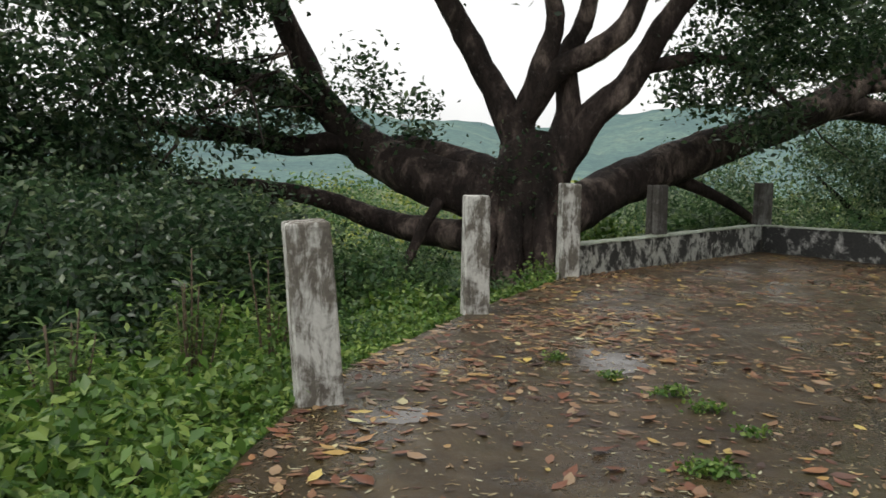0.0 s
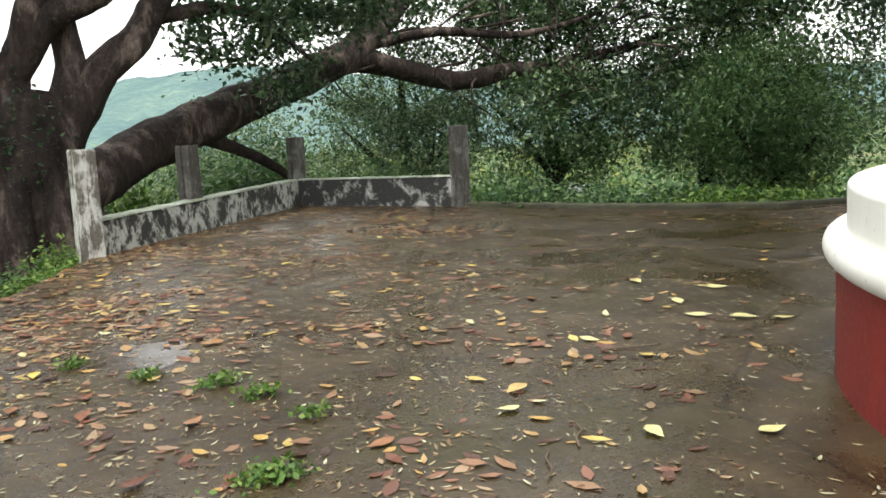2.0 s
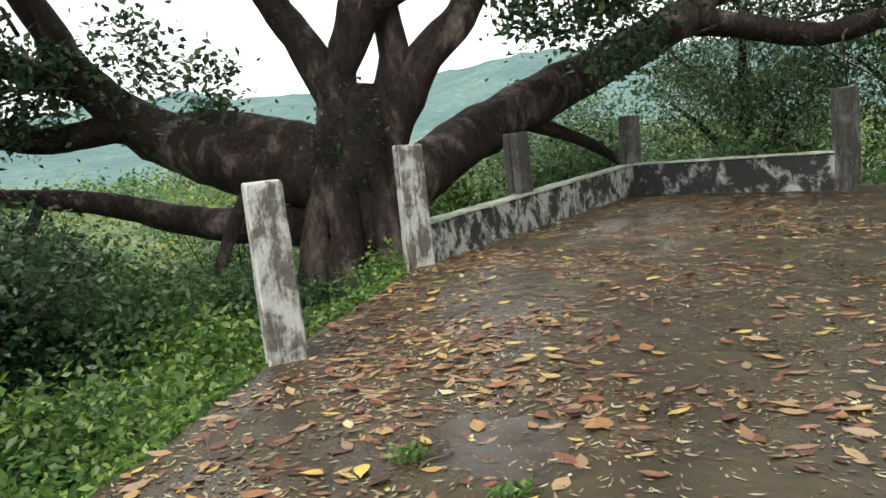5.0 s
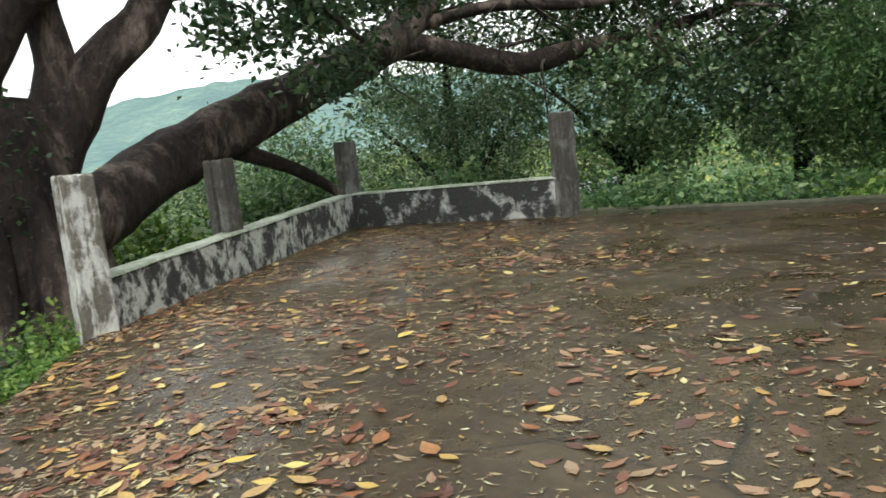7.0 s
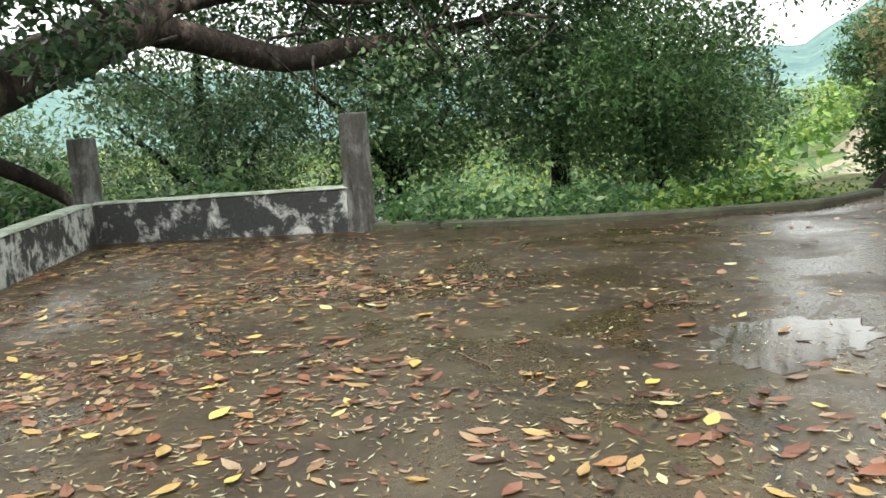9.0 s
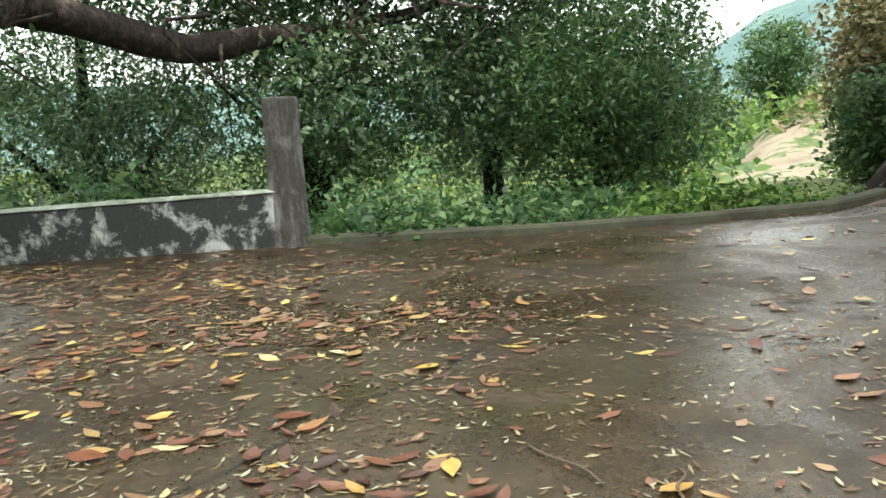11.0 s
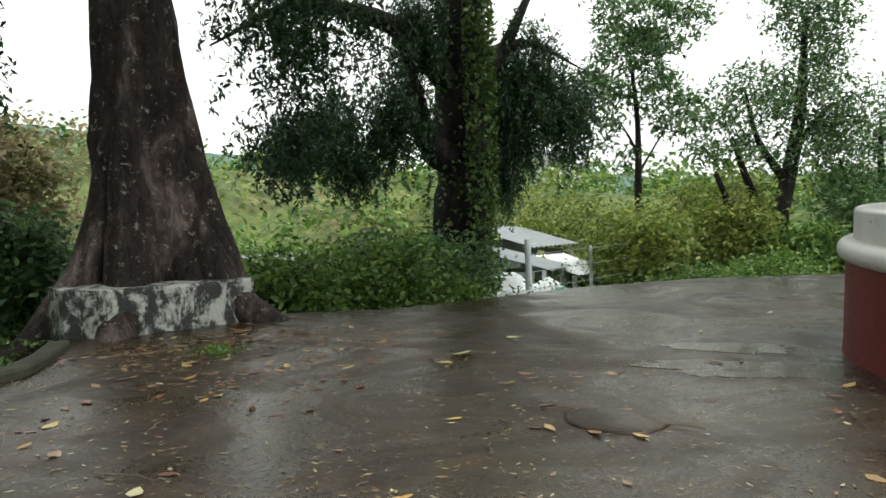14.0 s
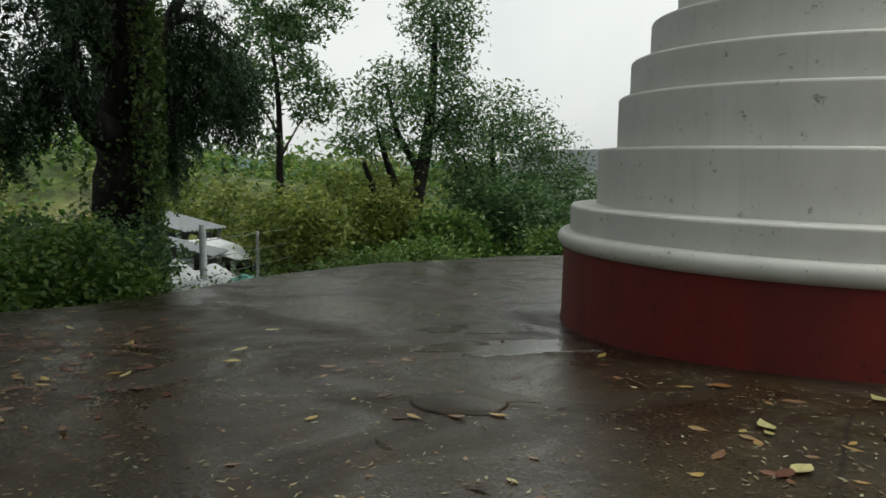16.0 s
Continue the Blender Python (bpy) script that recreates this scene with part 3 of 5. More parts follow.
def build_monument():
    m = thing("monument", (*MONUMENT, -0.015), "round stepped white monument on a red-painted drum", "monument")
    m.rotation_euler = (radians(-0.75), radians(-2.1), 0)
    part("base_drum", lathe([(2.6, -0.3), (2.575, 0.0), (2.57, 0.04), (2.565, 0.72)], 128, 0.004), RED, m, "red oxide painted drum", True)
    rim = [(2.3, 0.71)] + [(2.545 + 0.085 * math.cos(a), 0.79 + 0.085 * math.sin(a)) for a in np.linspace(-1.5, 1.5, 12)] + [(2.3, 0.88)]
    part("rim", lathe(rim, 128, 0.002), WHITE, m, "rounded white moulding", True)
    z = 0.86
    for r, top in ((2.51, 1.12), (2.25, 1.67), (2.07, 2.17), (1.965, 2.52), (1.785, 2.9), (1.54, 3.22), (1.22, 3.5)):
        c = 0.035
        prof = [(r - 0.02, z - 0.02), (r, z), (r, top - c)] + [(r - c + c * math.cos(a), top - c + c * math.sin(a)) for a in np.linspace(0.3, 1.57, 5)] + [(r - 0.35, top + 0.012)]
        ob = part("tier", lathe(prof, 128, 0.003), WHITE, m, "", True)
        z = top
    part("dome", lathe([(1.0, z - 0.01)] + [(1.0 * math.cos(a), z + 0.7 * math.sin(a)) for a in np.linspace(0.05, 1.45, 12)], 64), WHITE, m, "", True)
    return m


def shade_by_angle(ob, deg=40):
    """Smooth shading with hard edges where faces meet at more than the angle."""
    me = ob.data
    bm = bmesh.new()
    bm.from_mesh(me)
    for e in bm.edges:
        e.smooth = len(e.link_faces) == 2 and e.calc_face_angle(0) < radians(deg)
    bm.to_mesh(me)
    bm.free()


for o in build_monument().children:
    shade_by_angle(o)

# ---- the great ficus ----
TREE = (0.0, 14.7)


def build_ficus():
    t = thing("ficus_tree", (*TREE, -1.9), "huge old ficus tree with dark spreading limbs beside the terrace", "tree")
    off = Vector((*TREE, -1.9))

    def limb(pts, name="limb", **k):
        g = {"trunk": 0.86, "limb": 0.72}.get(name, 1.0)
        pts = [(x - off.x, y - off.y, z - off.z, r * g) for x, y, z, r in pts]
        k.setdefault("rough", 0.16)
        return tube(name, pts, BARK, t, **k)

    limb([(0.0, 14.8, -2.2, 1.25), (-0.02, 14.75, -0.9, 1.0), (0.0, 14.7, 0.0, 0.86), (0.03, 14.7, 0.6, 0.8), (0.01, 14.7, 1.3, 0.78), (0.05, 14.7, 1.8, 0.66), (0.1, 14.7, 2.2, 0.4)], "trunk", sides=34, lobes=7, rough=0.14, steps=7)
    for a in (-2.6, -1.9, -1.2, -0.5, 0.3):
        x, y = 0.85 * math.cos(a), 0.85 * math.sin(a)
        limb([(x * 0.7, 14.7 + y * 0.7, 1.1, 0.12), (x * 0.95, 14.7 + y * 0.95, 0.3, 0.2), (x * 1.15, 14.7 + y * 1.15, -0.6, 0.26), (x * 1.6, 14.7 + y * 1.6, -1.6, 0.2)], "root", sides=10, rough=0.2)
    limb([(0.00, 14.70, 0.75, 0.72), (-0.80, 15.08, 1.02, 0.74), (-2.16, 15.69, 1.36, 0.68), (-3.37, 16.16, 1.98, 0.56), (-4.11, 16.05, 2.78, 0.39), (-4.59, 15.94, 3.77, 0.34), (-5.13, 15.83, 4.95, 0.27), (-5.81, 15.72, 6.68, 0.15)], sides=20)
    limb([(-3.83, 16.11, 2.50, 0.35), (-4.91, 15.83, 2.98, 0.31), (-5.94, 15.50, 3.32, 0.27), (-7.17, 15.17, 3.65, 0.24), (-8.11, 14.84, 4.24, 0.20), (-9.44, 14.51, 4.81, 0.13), (-10.76, 14.07, 5.58, 0.05)])
    limb([(-3.28, 16.11, 1.97, 0.35), (-3.83, 16.05, 1.97, 0.33), (-4.94, 15.94, 1.89, 0.27), (-5.72, 15.83, 2.08, 0.24), (-6.63, 15.72, 2.12, 0.21), (-7.69, 15.50, 2.32, 0.16), (-8.62, 15.39, 2.72, 0.10), (-9.44, 15.28, 3.05, 0.04)])
    limb([(-0.40, 15.00, 0.18, 0.50), (-1.46, 15.49, 0.23, 0.44), (-2.76, 16.06, 0.38, 0.34), (-3.83, 16.16, 0.73, 0.28), (-5.10, 16.05, 1.01, 0.22), (-6.09, 15.83, 1.11, 0.16), (-7.46, 15.61, 1.07, 0.07)])
    limb([(-5.04, 16.05, 1.01, 0.13), (-5.50, 15.83, 0.03, 0.11), (-5.81, 15.61, -0.91, 0.08), (-6.14, 15.50, -2.12, 0.06)], sides=8)
    limb([(-1.6, 14.6, 0.9, 0.12), (-2.0, 14.3, 0.1, 0.09), (-2.3, 14.1, -0.8, 0.12), (-2.6, 14.0, -2.0, 0.15)], "root", sides=9, rough=0.25)
    limb([(0.0, 14.9, 1.1, 0.6), (-0.59, 15.0, 1.3, 0.56), (-1.49, 15.6, 1.63, 0.44), (-2.46, 16.2, 1.89, 0.37), (-3.51, 16.8, 1.85, 0.28), (-4.8, 17.5, 2.1, 0.15)])
    limb([(0.02, 14.7, 1.2, 0.55), (-0.1, 14.7, 1.75, 0.48), (-0.56, 14.7, 2.75, 0.35), (-1.09, 14.7, 3.69, 0.31), (-1.71, 14.6, 4.76, 0.26), (-2.5, 14.5, 6.2, 0.14)], sides=18)
    limb([(0.0, 14.65, 1.5, 0.45), (-0.14, 14.6, 2.09, 0.36), (-0.05, 14.5, 2.59, 0.31), (0.19, 14.4, 3.36, 0.28), (0.39, 14.4, 4.03, 0.24), (0.27, 14.4, 4.8, 0.18), (0.1, 14.3, 6.4, 0.1)], sides=16)
    limb([(-0.12, 14.52, 2.3, 0.25), (0.42, 14.3, 3.15, 0.27), (1.02, 14.2, 3.51, 0.28), (1.52, 14.1, 3.88, 0.25), (1.81, 14.0, 4.51, 0.2), (2.3, 13.9, 5.7, 0.1)], sides=16)
    limb([(0.3, 14.7, 1.2, 0.55), (0.42, 14.7, 1.7, 0.46), (0.68, 14.7, 2.51, 0.33), (0.62, 14.7, 3.4, 0.27), (0.95, 14.8, 4.3, 0.22), (1.2, 14.9, 5.8, 0.1)], sides=16)
    limb([(0.15, 14.7, 0.9, 0.6), (0.4, 14.7, 1.4, 0.54), (1.01, 14.7, 2.36, 0.41), (1.68, 14.7, 3.01, 0.33), (2.09, 14.7, 3.7, 0.31), (2.65, 14.8, 4.54, 0.26), (3.6, 14.9, 5.8, 0.12)], sides=18)
    limb([(1.9, 14.7, 3.3, 0.19), (3.06, 14.9, 3.53, 0.14), (3.9, 15.1, 3.3, 0.09), (4.7, 15.2, 2.7, 0.04)], sides=8)
    limb([(0.1, 14.8, 0.4, 0.6), (0.52, 14.9, 0.57, 0.62), (1.8, 16.0, 1.25, 0.6), (3.27, 17.0, 1.81, 0.56), (4.86, 18.0, 2.37, 0.54), (6.35, 18.7, 2.97, 0.52), (6.93, 19.0, 3.25, 0.52), (7.75, 19.2, 3.93, 0.42), (8.53, 19.4, 4.68, 0.34), (9.6, 19.5, 6.0, 0.22), (10.9, 19.7, 7.8, 0.14), (12.2, 20, 9.4, 0.04)], sides=22)
    limb([(6.5, 18.8, 3.05, 0.38), (7.0, 19.0, 3.08, 0.4), (7.85, 19.0, 2.92, 0.38), (9.6, 18.9, 2.56, 0.33), (10.95, 18.7, 2.76, 0.29), (12.44, 18.5, 2.95, 0.24), (14.75, 18.3, 3.4, 0.16), (17, 18, 4.2, 0.06)], sides=16)
    limb([(3.0, 17.0, 1.4, 0.22), (4.2, 17.4, 0.9, 0.16), (5.2, 17.8, 0.2, 0.1), (5.9, 18, -0.8, 0.07)], sides=8)
    limb([(7.3, 19.1, 3.4, 0.2), (9.0, 18.6, 3.7, 0.16), (11, 18.0, 3.6, 0.12), (13, 17.4, 4.1, 0.05)], sides=8)
    for k in range(26):
        a, b = RNG.uniform(-9, -4), RNG.uniform(12.5, 15)
        z = RNG.uniform(1.6, 4.6)
        limb([(a, b, z, 0.035), (a + RNG.normal() * .5, b + RNG.normal() * .4, z + RNG.normal() * .3, 0.022), (a + RNG.normal() * 1.1, b + RNG.normal() * .8, z - RNG.uniform(0, 1), 0.008)], "twig", sides=5, steps=3)
    for k in range(34):
        a, b = RNG.uniform(7, 16), RNG.uniform(16.5, 19.5)
        z = RNG.uniform(2.4, 4.6)
        limb([(a, b, z, 0.04), (a + RNG.normal() * .6, b + RNG.normal() * .5, z - .3, 0.025), (a + RNG.normal() * 1.2, b + RNG.normal() * .8, z - RNG.uniform(.5, 1.8), 0.008)], "twig", sides=5, steps=3)
    left = [(-8, 12.5, 3.2, 2.6, 1.8, 2.2), (-10, 11, 2.2, 2.5, 2.2, 2.6), (-6.4, 13.6, 4.6, 2.4, 1.6, 1.3), (-5.6, 15.5, 2.7, 1.6, 1.2, 1.0), (-7.6, 12.8, 0.6, 2.3, 1.8, 1.6),
            (-4.9, 14.3, 6.0, 2.2, 1.6, 1.0), (-2.6, 15.8, 2.3, .9, 0.6, 0.9, .5), (-3.4, 15.8, 3.2, .7, .6, .8, .5), (-5.6, 13.6, -0.8, 1.8, 1.2, 1.2), (-9, 9.5, 0.4, 2.2, 2.0, 2.6)]
    upper = [(0.3, 13.9, 4.9, .6, .5, .3, .5), (3.3, 15.2, 3.3, 1.0, .8, .8), (4.3, 15.6, 2.6, .7, .6, .7), (5.6, 16.4, 4.4, 1.7, 1.2, 1.2), (3.6, 15.2, 5.2, 1.5, 1.2, .8), (-0.9, 13.2, 5.0, .5, .5, .5, .5)]
    right = [(7.4, 21.2, 5.2, 2.4, 1.2, 1.6), (10, 21.2, 4.3, 2.6, 1.2, 1.5, 1.2), (12.8, 20.2, 4.0, 2.6, 1.4, 1.7, 1.2), (13.2, 17.0, 5.2, 1.8, 1.0, .8, .8), (9.5, 20.2, 7.0, 3.0, 1.4, 1.4), (13.5, 18.8, 7.0, 3.0, 1.5, 1.6), (16.8, 17.0, 7.6, 3.0, 1.8, 2.0), (6.4, 19.8, 7.4, 2.4, 1.4, 1.2), (15.8, 17.6, 4.0, 2.4, 1.8, 2.2, 1.2), (12.5, 17.8, 1.8, 2.4, 1.4, 1.4), (15, 16.6, 1.6, 2.0, 1.5, 1.6),
             (16, 15.6, 4.9, 2.3, 1.8, 1.6, 2.2), (12.8, 18.6, 5.0, 2.4, 1.4, 1.5, 2.0), (16.5, 15.4, 7.4, 2.8, 2.0, 1.5, 1.5), (18, 14.8, 3.6, 1.6, 2.0, 2.6, 1.2), (17.6, 14.6, 6.6, 2.6, 2.4, 1.6), (18.6, 14.2, 1.2, 1.5, 1.2, 1.2)]
    # right side mixes plain and lightened leaves in the same blobs
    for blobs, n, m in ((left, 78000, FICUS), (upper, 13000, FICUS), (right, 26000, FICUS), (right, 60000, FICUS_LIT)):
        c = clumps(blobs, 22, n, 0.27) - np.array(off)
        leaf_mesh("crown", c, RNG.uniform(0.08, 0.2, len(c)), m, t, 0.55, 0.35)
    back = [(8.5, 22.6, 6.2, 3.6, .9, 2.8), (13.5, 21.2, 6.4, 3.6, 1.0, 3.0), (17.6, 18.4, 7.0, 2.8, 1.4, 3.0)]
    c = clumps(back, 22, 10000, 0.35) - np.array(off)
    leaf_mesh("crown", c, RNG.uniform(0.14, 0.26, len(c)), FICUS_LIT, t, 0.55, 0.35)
    # upper crown, unseen from the path, added to keep skylight off trunk and floor
    high = [(-6, 13.5, 8.2, 4, 3.5, 1.2), (-1, 14.5, 8.6, 4, 3.5, 1.2), (2.5, 14.5, 8.6, 2.5, 2.5, 1.0)]
    c = clumps(high, 22, 13000, 0.5) - np.array(off)
    leaf_mesh("crown", c, RNG.uniform(0.25, 0.45, len(c)), FICUS, t, 0.55, 0.35)
    ivy = np.array([(0.9 * math.cos(a) * g - 0.05, 14.7 + 0.9 * math.sin(a) * g, z) for a, z, g in zip(RNG.normal(-1.8, 0.45, 190), RNG.normal(1.4, 0.45, 190), RNG.uniform(.84, .97, 190))]) - np.array(off)
    leaf_mesh("creeper", ivy, RNG.uniform(0.05, 0.11, len(ivy)), FICUS, t, 0.7, 0.4)
    return t


build_ficus()


# ---- tree with buttress roots and its block ----
def build_buttress_tree():
    t = thing("buttress_tree", (13.1, 8.05, -0.3), "tall pale-barked tree with flaring buttress roots over a concrete block", "tree")
    tube("trunk", [(.1, 0, -0.3, .95), (.08, 0, 0.3, 0.8), (0.04, 0, 1.0, 0.66), (0, 0.04, 2.0, 0.55), (0, 0.08, 3.2, 0.47), (0.02, 0.12, 5, 0.4), (0.05, 0.16, 7.5, 0.36), (0.1, 0.2, 10, 0.3)], BARK2, t, 72, 0.09, 6, 7, 2.2, 1.7)
    for a, ln in ((2.75, 1.7), (-2.2, 1.75), (1.9, 1.5), (-1.2, 1.5), (0.4, 1.6)):
        x, y = math.cos(a), math.sin(a)
        tube("root", [(x * .45, y * .45, 1.9, .12), (x * .75, y * .75, 1.0, .22), (x * 1.1, y * 1.1, .5, .22), (x * ln, y * ln, .1, .15), (x * (ln + .5), y * (ln + .5), -.15, .08)], BARK2, t, 12, .15)
    for a, top, foot in ((2.05, 3.6, 1.2), (2.62, 4.2, 1.0), (-2.0, 4.0, 1.25), (-2.5, 2.2, .8)):
        x, y = math.cos(a), math.sin(a)
        tube("buttress", [(x * .26, y * .26, top, .09), (x * .42, y * .42, top * .66, .17), (x * .4 + x * foot * .25, y * .4 + y * foot * .25, top * .36, .2), (x * foot * .82, y * foot * .82, top * .13, .2), (x * foot, y * foot, -.1, .22)], BARK2, t, 14, .16)
    tube("limb", [(0, 0, 6, .3), (-1.2, 1.0, 7.2, .2), (-3, 2.2, 7.4, .1)], BARK2, t, 10)
    tube("limb", [(0, 0, 6.5, .3), (1.5, -1.6, 7.6, .2), (3, -3.4, 7.4, .1)], BARK2, t, 10)
    blobs = [(-0.8, 3.6, 5.6, 1.6, 1.3, 1.0), (0.5, 2.4, 4.3, .6, .6, 1.2, .7), (0.8, -2.2, 4.4, 1.2, 1.2, 1.2), (1.6, -2.2, 2.9, .7, .7, .9, .8)]
    # unseen leaf roof overhead, added to darken the terrace below
    c = clumps([(-2.0, -1.5, 8.6, 5.5, 6, 1.2)], 26, 30000, 0.4)
    leaf_mesh("crown", c, RNG.uniform(0.2, 0.36, len(c)), DROOP, t, 0.3, 1.3)
    c = strands(blobs, 420, 50, (.4, 1.1), .12)
    leaf_mesh("crown", c, RNG.uniform(0.07, 0.16, len(c)), DROOP, t, 0.36, .9)
    return t


build_buttress_tree()


def block():
    bm = bmesh.new()
    a, b = Vector((11.8, 8.62, 0)), Vector((12.36, 7.0, 0))
    t = (b - a).normalized()
    n = Vector((-t.y, t.x, 0))
    rows = []
    for i in range(-3, 13):
        p = a + (b - a) * max(i, 0) / 12
        bow = n * (-0.05 * math.sin(math.pi * i / 12)) if i >= 0 else (n * 0.13 - t * 0.1) * -i
        j = 0.02 * noise.noise((i * .7, 2, 1))
        rows.append([bm.verts.new(p + bow + n * o + Vector((0, 0, z))) for o, z in ((0, -.05), (0.01, .47 + j), (.03, .5 + j), (.75 if i >= 0 else .45, .52 + j), (.75 if i >= 0 else .45, -.05))])
    for p, q in zip(rows, rows[1:]):
        for k in range(5):
            bm.faces.new((p[k], p[(k + 1) % 5], q[(k + 1) % 5], q[k]))
    bm.faces.new(rows[0])
    bm.faces.new(rows[-1][::-1])
    return tagged(part("concrete_block", bm, WALLMAT), "low concrete retaining block with peeling whitewash at the tree foot", "block")


block()


# ---- trees to the east ----
def build_vine_tree():
    t = thing("vine_tree", (17.7, 1.6, -0.75), "dark leaning tree wrapped in ivy with drooping branches", "tree")
    tube("trunk", [(0, 0, -1.0, 1.0), (0, 0, 0.6, .78), (-.05, 0, 2.5, .72), (.1, -.1, 5, .72), (.2, -.2, 8, .6), (.3, -.4, 11, .45)], BARK3, t, 22, .16, 4, 6)
    tube("limb", [(0, 0, 3.7, .44), (-.3, .8, 3.95, .4), (-.42, 1.2, 4.3, .32), (-.5, 1.4, 5.0, .24), (-.6, 1.7, 6.0, .15), (-.7, 2.2, 7.0, .04)], BARK3, t, 10, .2)
    tube("limb", [(0, 0, 5.5, .4), (-.4, 2.0, 7.0, .26), (-.6, 4.6, 7.2, .12), (-.6, 6.6, 6.2, .02)], BARK3, t, 10, .15)
    tube("limb", [(0, -.1, 4.6, .35), (.2, -1.2, 6.2, .22), (.3, -2.4, 8.2, .12), (.3, -3.2, 10, .03)], BARK3, t, 10, .15)
    tube("limb", [(.1, -.3, 6.2, .3), (.4, -2.4, 7.0, .12), (.5, -4.4, 6.4, .02)], BARK3, t, 8, .15)
    k = 10000
    a = RNG.uniform(-math.pi, math.pi, k)
    z = RNG.uniform(.4, 9, k)
    keep = (np.cos(a + 2.0) > .1) | (RNG.uniform(size=k) < .12)
    r = RNG.uniform(.72, 1.05, k)
    ivy = np.stack([r * np.cos(a), r * np.sin(a), z], 1)[keep]
    leaf_mesh("ivy", ivy, RNG.uniform(.09, .2, len(ivy)), VINE, t, .7, .8)
    blobs = [(-.6, 2.0, 5.0, .8, .9, 1.2), (-.6, 3.8, 4.7, .8, .8, 1.1), (-.4, 3.0, 4.0, .6, .8, .8), (-.4, 1.4, 7.2, .8, .9, 1.4), (.4, -1.5, 5.0, .7, .8, 1.8), (.4, -2.4, 6.0, 1, 1.2, 2.0), (.5, -3.8, 5.2, .8, .9, 1.5, .8), (.4, -1.6, 3.7, .5, .5, 1.1), (-.5, 4.9, 4.3, .5, .5, .8, .5)]
    # out-of-sight leaves set well away from the trunk, only to shade the terrace
    c = clumps([(-8, -1, 10.8, 5.5, 8, 1.2)], 26, 26000, .45)
    leaf_mesh("crown", c, RNG.uniform(.25, .45, len(c)), DROOP, t, .3, 1.3)
    c = strands(blobs, 980, 62)
    leaf_mesh("crown", c, RNG.uniform(.08, .19, len(c)), DROOP, t, .34, 1.0)
    t.scale = (.76, .76, .8)
    return t


build_vine_tree()


def small_tree(place, label, trunk, branches, blobs, mat, n, size=(.1, .2), name="small_tree", per=20, spread=.26, droop=.6, grow=1.0):
    t = thing(name, place, label, "tree", "trees round the terrace")
    tube("trunk", trunk, BARK3, t, 10, .12)
    for b in branches:
        tube("limb", b, BARK3, t, 7, .12, 0, 4)
    c = clumps(blobs, per, n, spread)
    leaf_mesh("crown", c, RNG.uniform(*size, len(c)), mat, t, .38, droop)
    t.scale = (grow, grow, grow)
    return t


small_tree((26.0, -9.6, -1.2), "slender young tree with a thin straight trunk", [(0, 0, -.6, .2), (.05, -.1, 1.2, .17), (0, 0, 3, .14), (.1, -.1, 5.5, .1), (.1, .2, 8, .05)],
           [[(0, 0, 3.6, .06), (.2, -.9, 4.6, .04), (.2, -1.4, 5.2, .02)], [(0, 0, 4.4, .06), (-.1, .8, 5.4, .03), (-.2, 1.4, 5.6, .015)]],
           [(0, .3, 7.4, 1.6, 1.8, 1.4), (.1, -1.6, 6.2, 1.2, 1.3, 1.2), (0, 1.8, 6.0, 1.1, 1.2, 1.3), (.1, -.8, 9.4, 2, 2.2, 1.4), (.2, .8, 4.4, .6, .9, .8, .5)], SHRUB, 8500, (.16, .32))
small_tree((19.4, -9.2, -.8), "branching tree with a leaning forked trunk and airy crown", [(0, 0, -.6, .26), (.1, -.1, 1, .22), (.1, -.5, 2.4, .18), (.2, -1.0, 4, .14), (.2, -1.2, 6.2, .06)],
           [[(.05, -.1, .9, .15), (.1, .7, 2, .1), (0, 1.4, 3.2, .05)], [(.1, -.4, 2.2, .12), (.2, .4, 3.2, .08), (.2, .8, 4.4, .03)], [(0, 0, .2, .14), (0, 1.2, 1.2, .1), (0, 1.9, 2.4, .06)], [(.1, -.7, 3, .1), (.1, -1.7, 3.9, .06), (.1, -2.3, 4.2, .02)]],
           [(.1, -1.3, 6.6, 1.0, 1.1, 1.6), (.1, -1.4, 4.4, 1.0, .9, 1.1), (.1, .6, 4.2, .8, .9, .8), (0, 1.7, 3.2, .8, .8, .7), (.1, -2.2, 3.4, .6, .7, .9, .7), (.1, -.2, 3.0, .7, .9, .5, .6)], SHRUB, 11000, grow=1.2)
small_tree((18.8, -13.2, -.9), "bushy tree with several thin stems", [(0, 0, -.6, .16), (.1, .2, 1.5, .12), (.1, .3, 3, .08), (.1, .3, 4, .03)],
           [[(0, 0, .4, .1), (.1, -1, 1.8, .07), (.1, -1.7, 3, .03)], [(0, .1, .6, .1), (.1, 1.2, 1.8, .06), (.1, 1.8, 2.9, .03)]],
           [(0, .4, 4.0, 1.0, 1.2, 1.0), (0, -1.4, 3.6, 1.0, 1.2, 1.0), (0, 1.9, 3.0, 1.0, 1.0, 1.0), (0, 0, 1.9, 1.2, 2.4, .8), (-.3, -2.8, 2.6, 1.0, 1.2, 1.2)], SHRUB, 11000, grow=1.15)
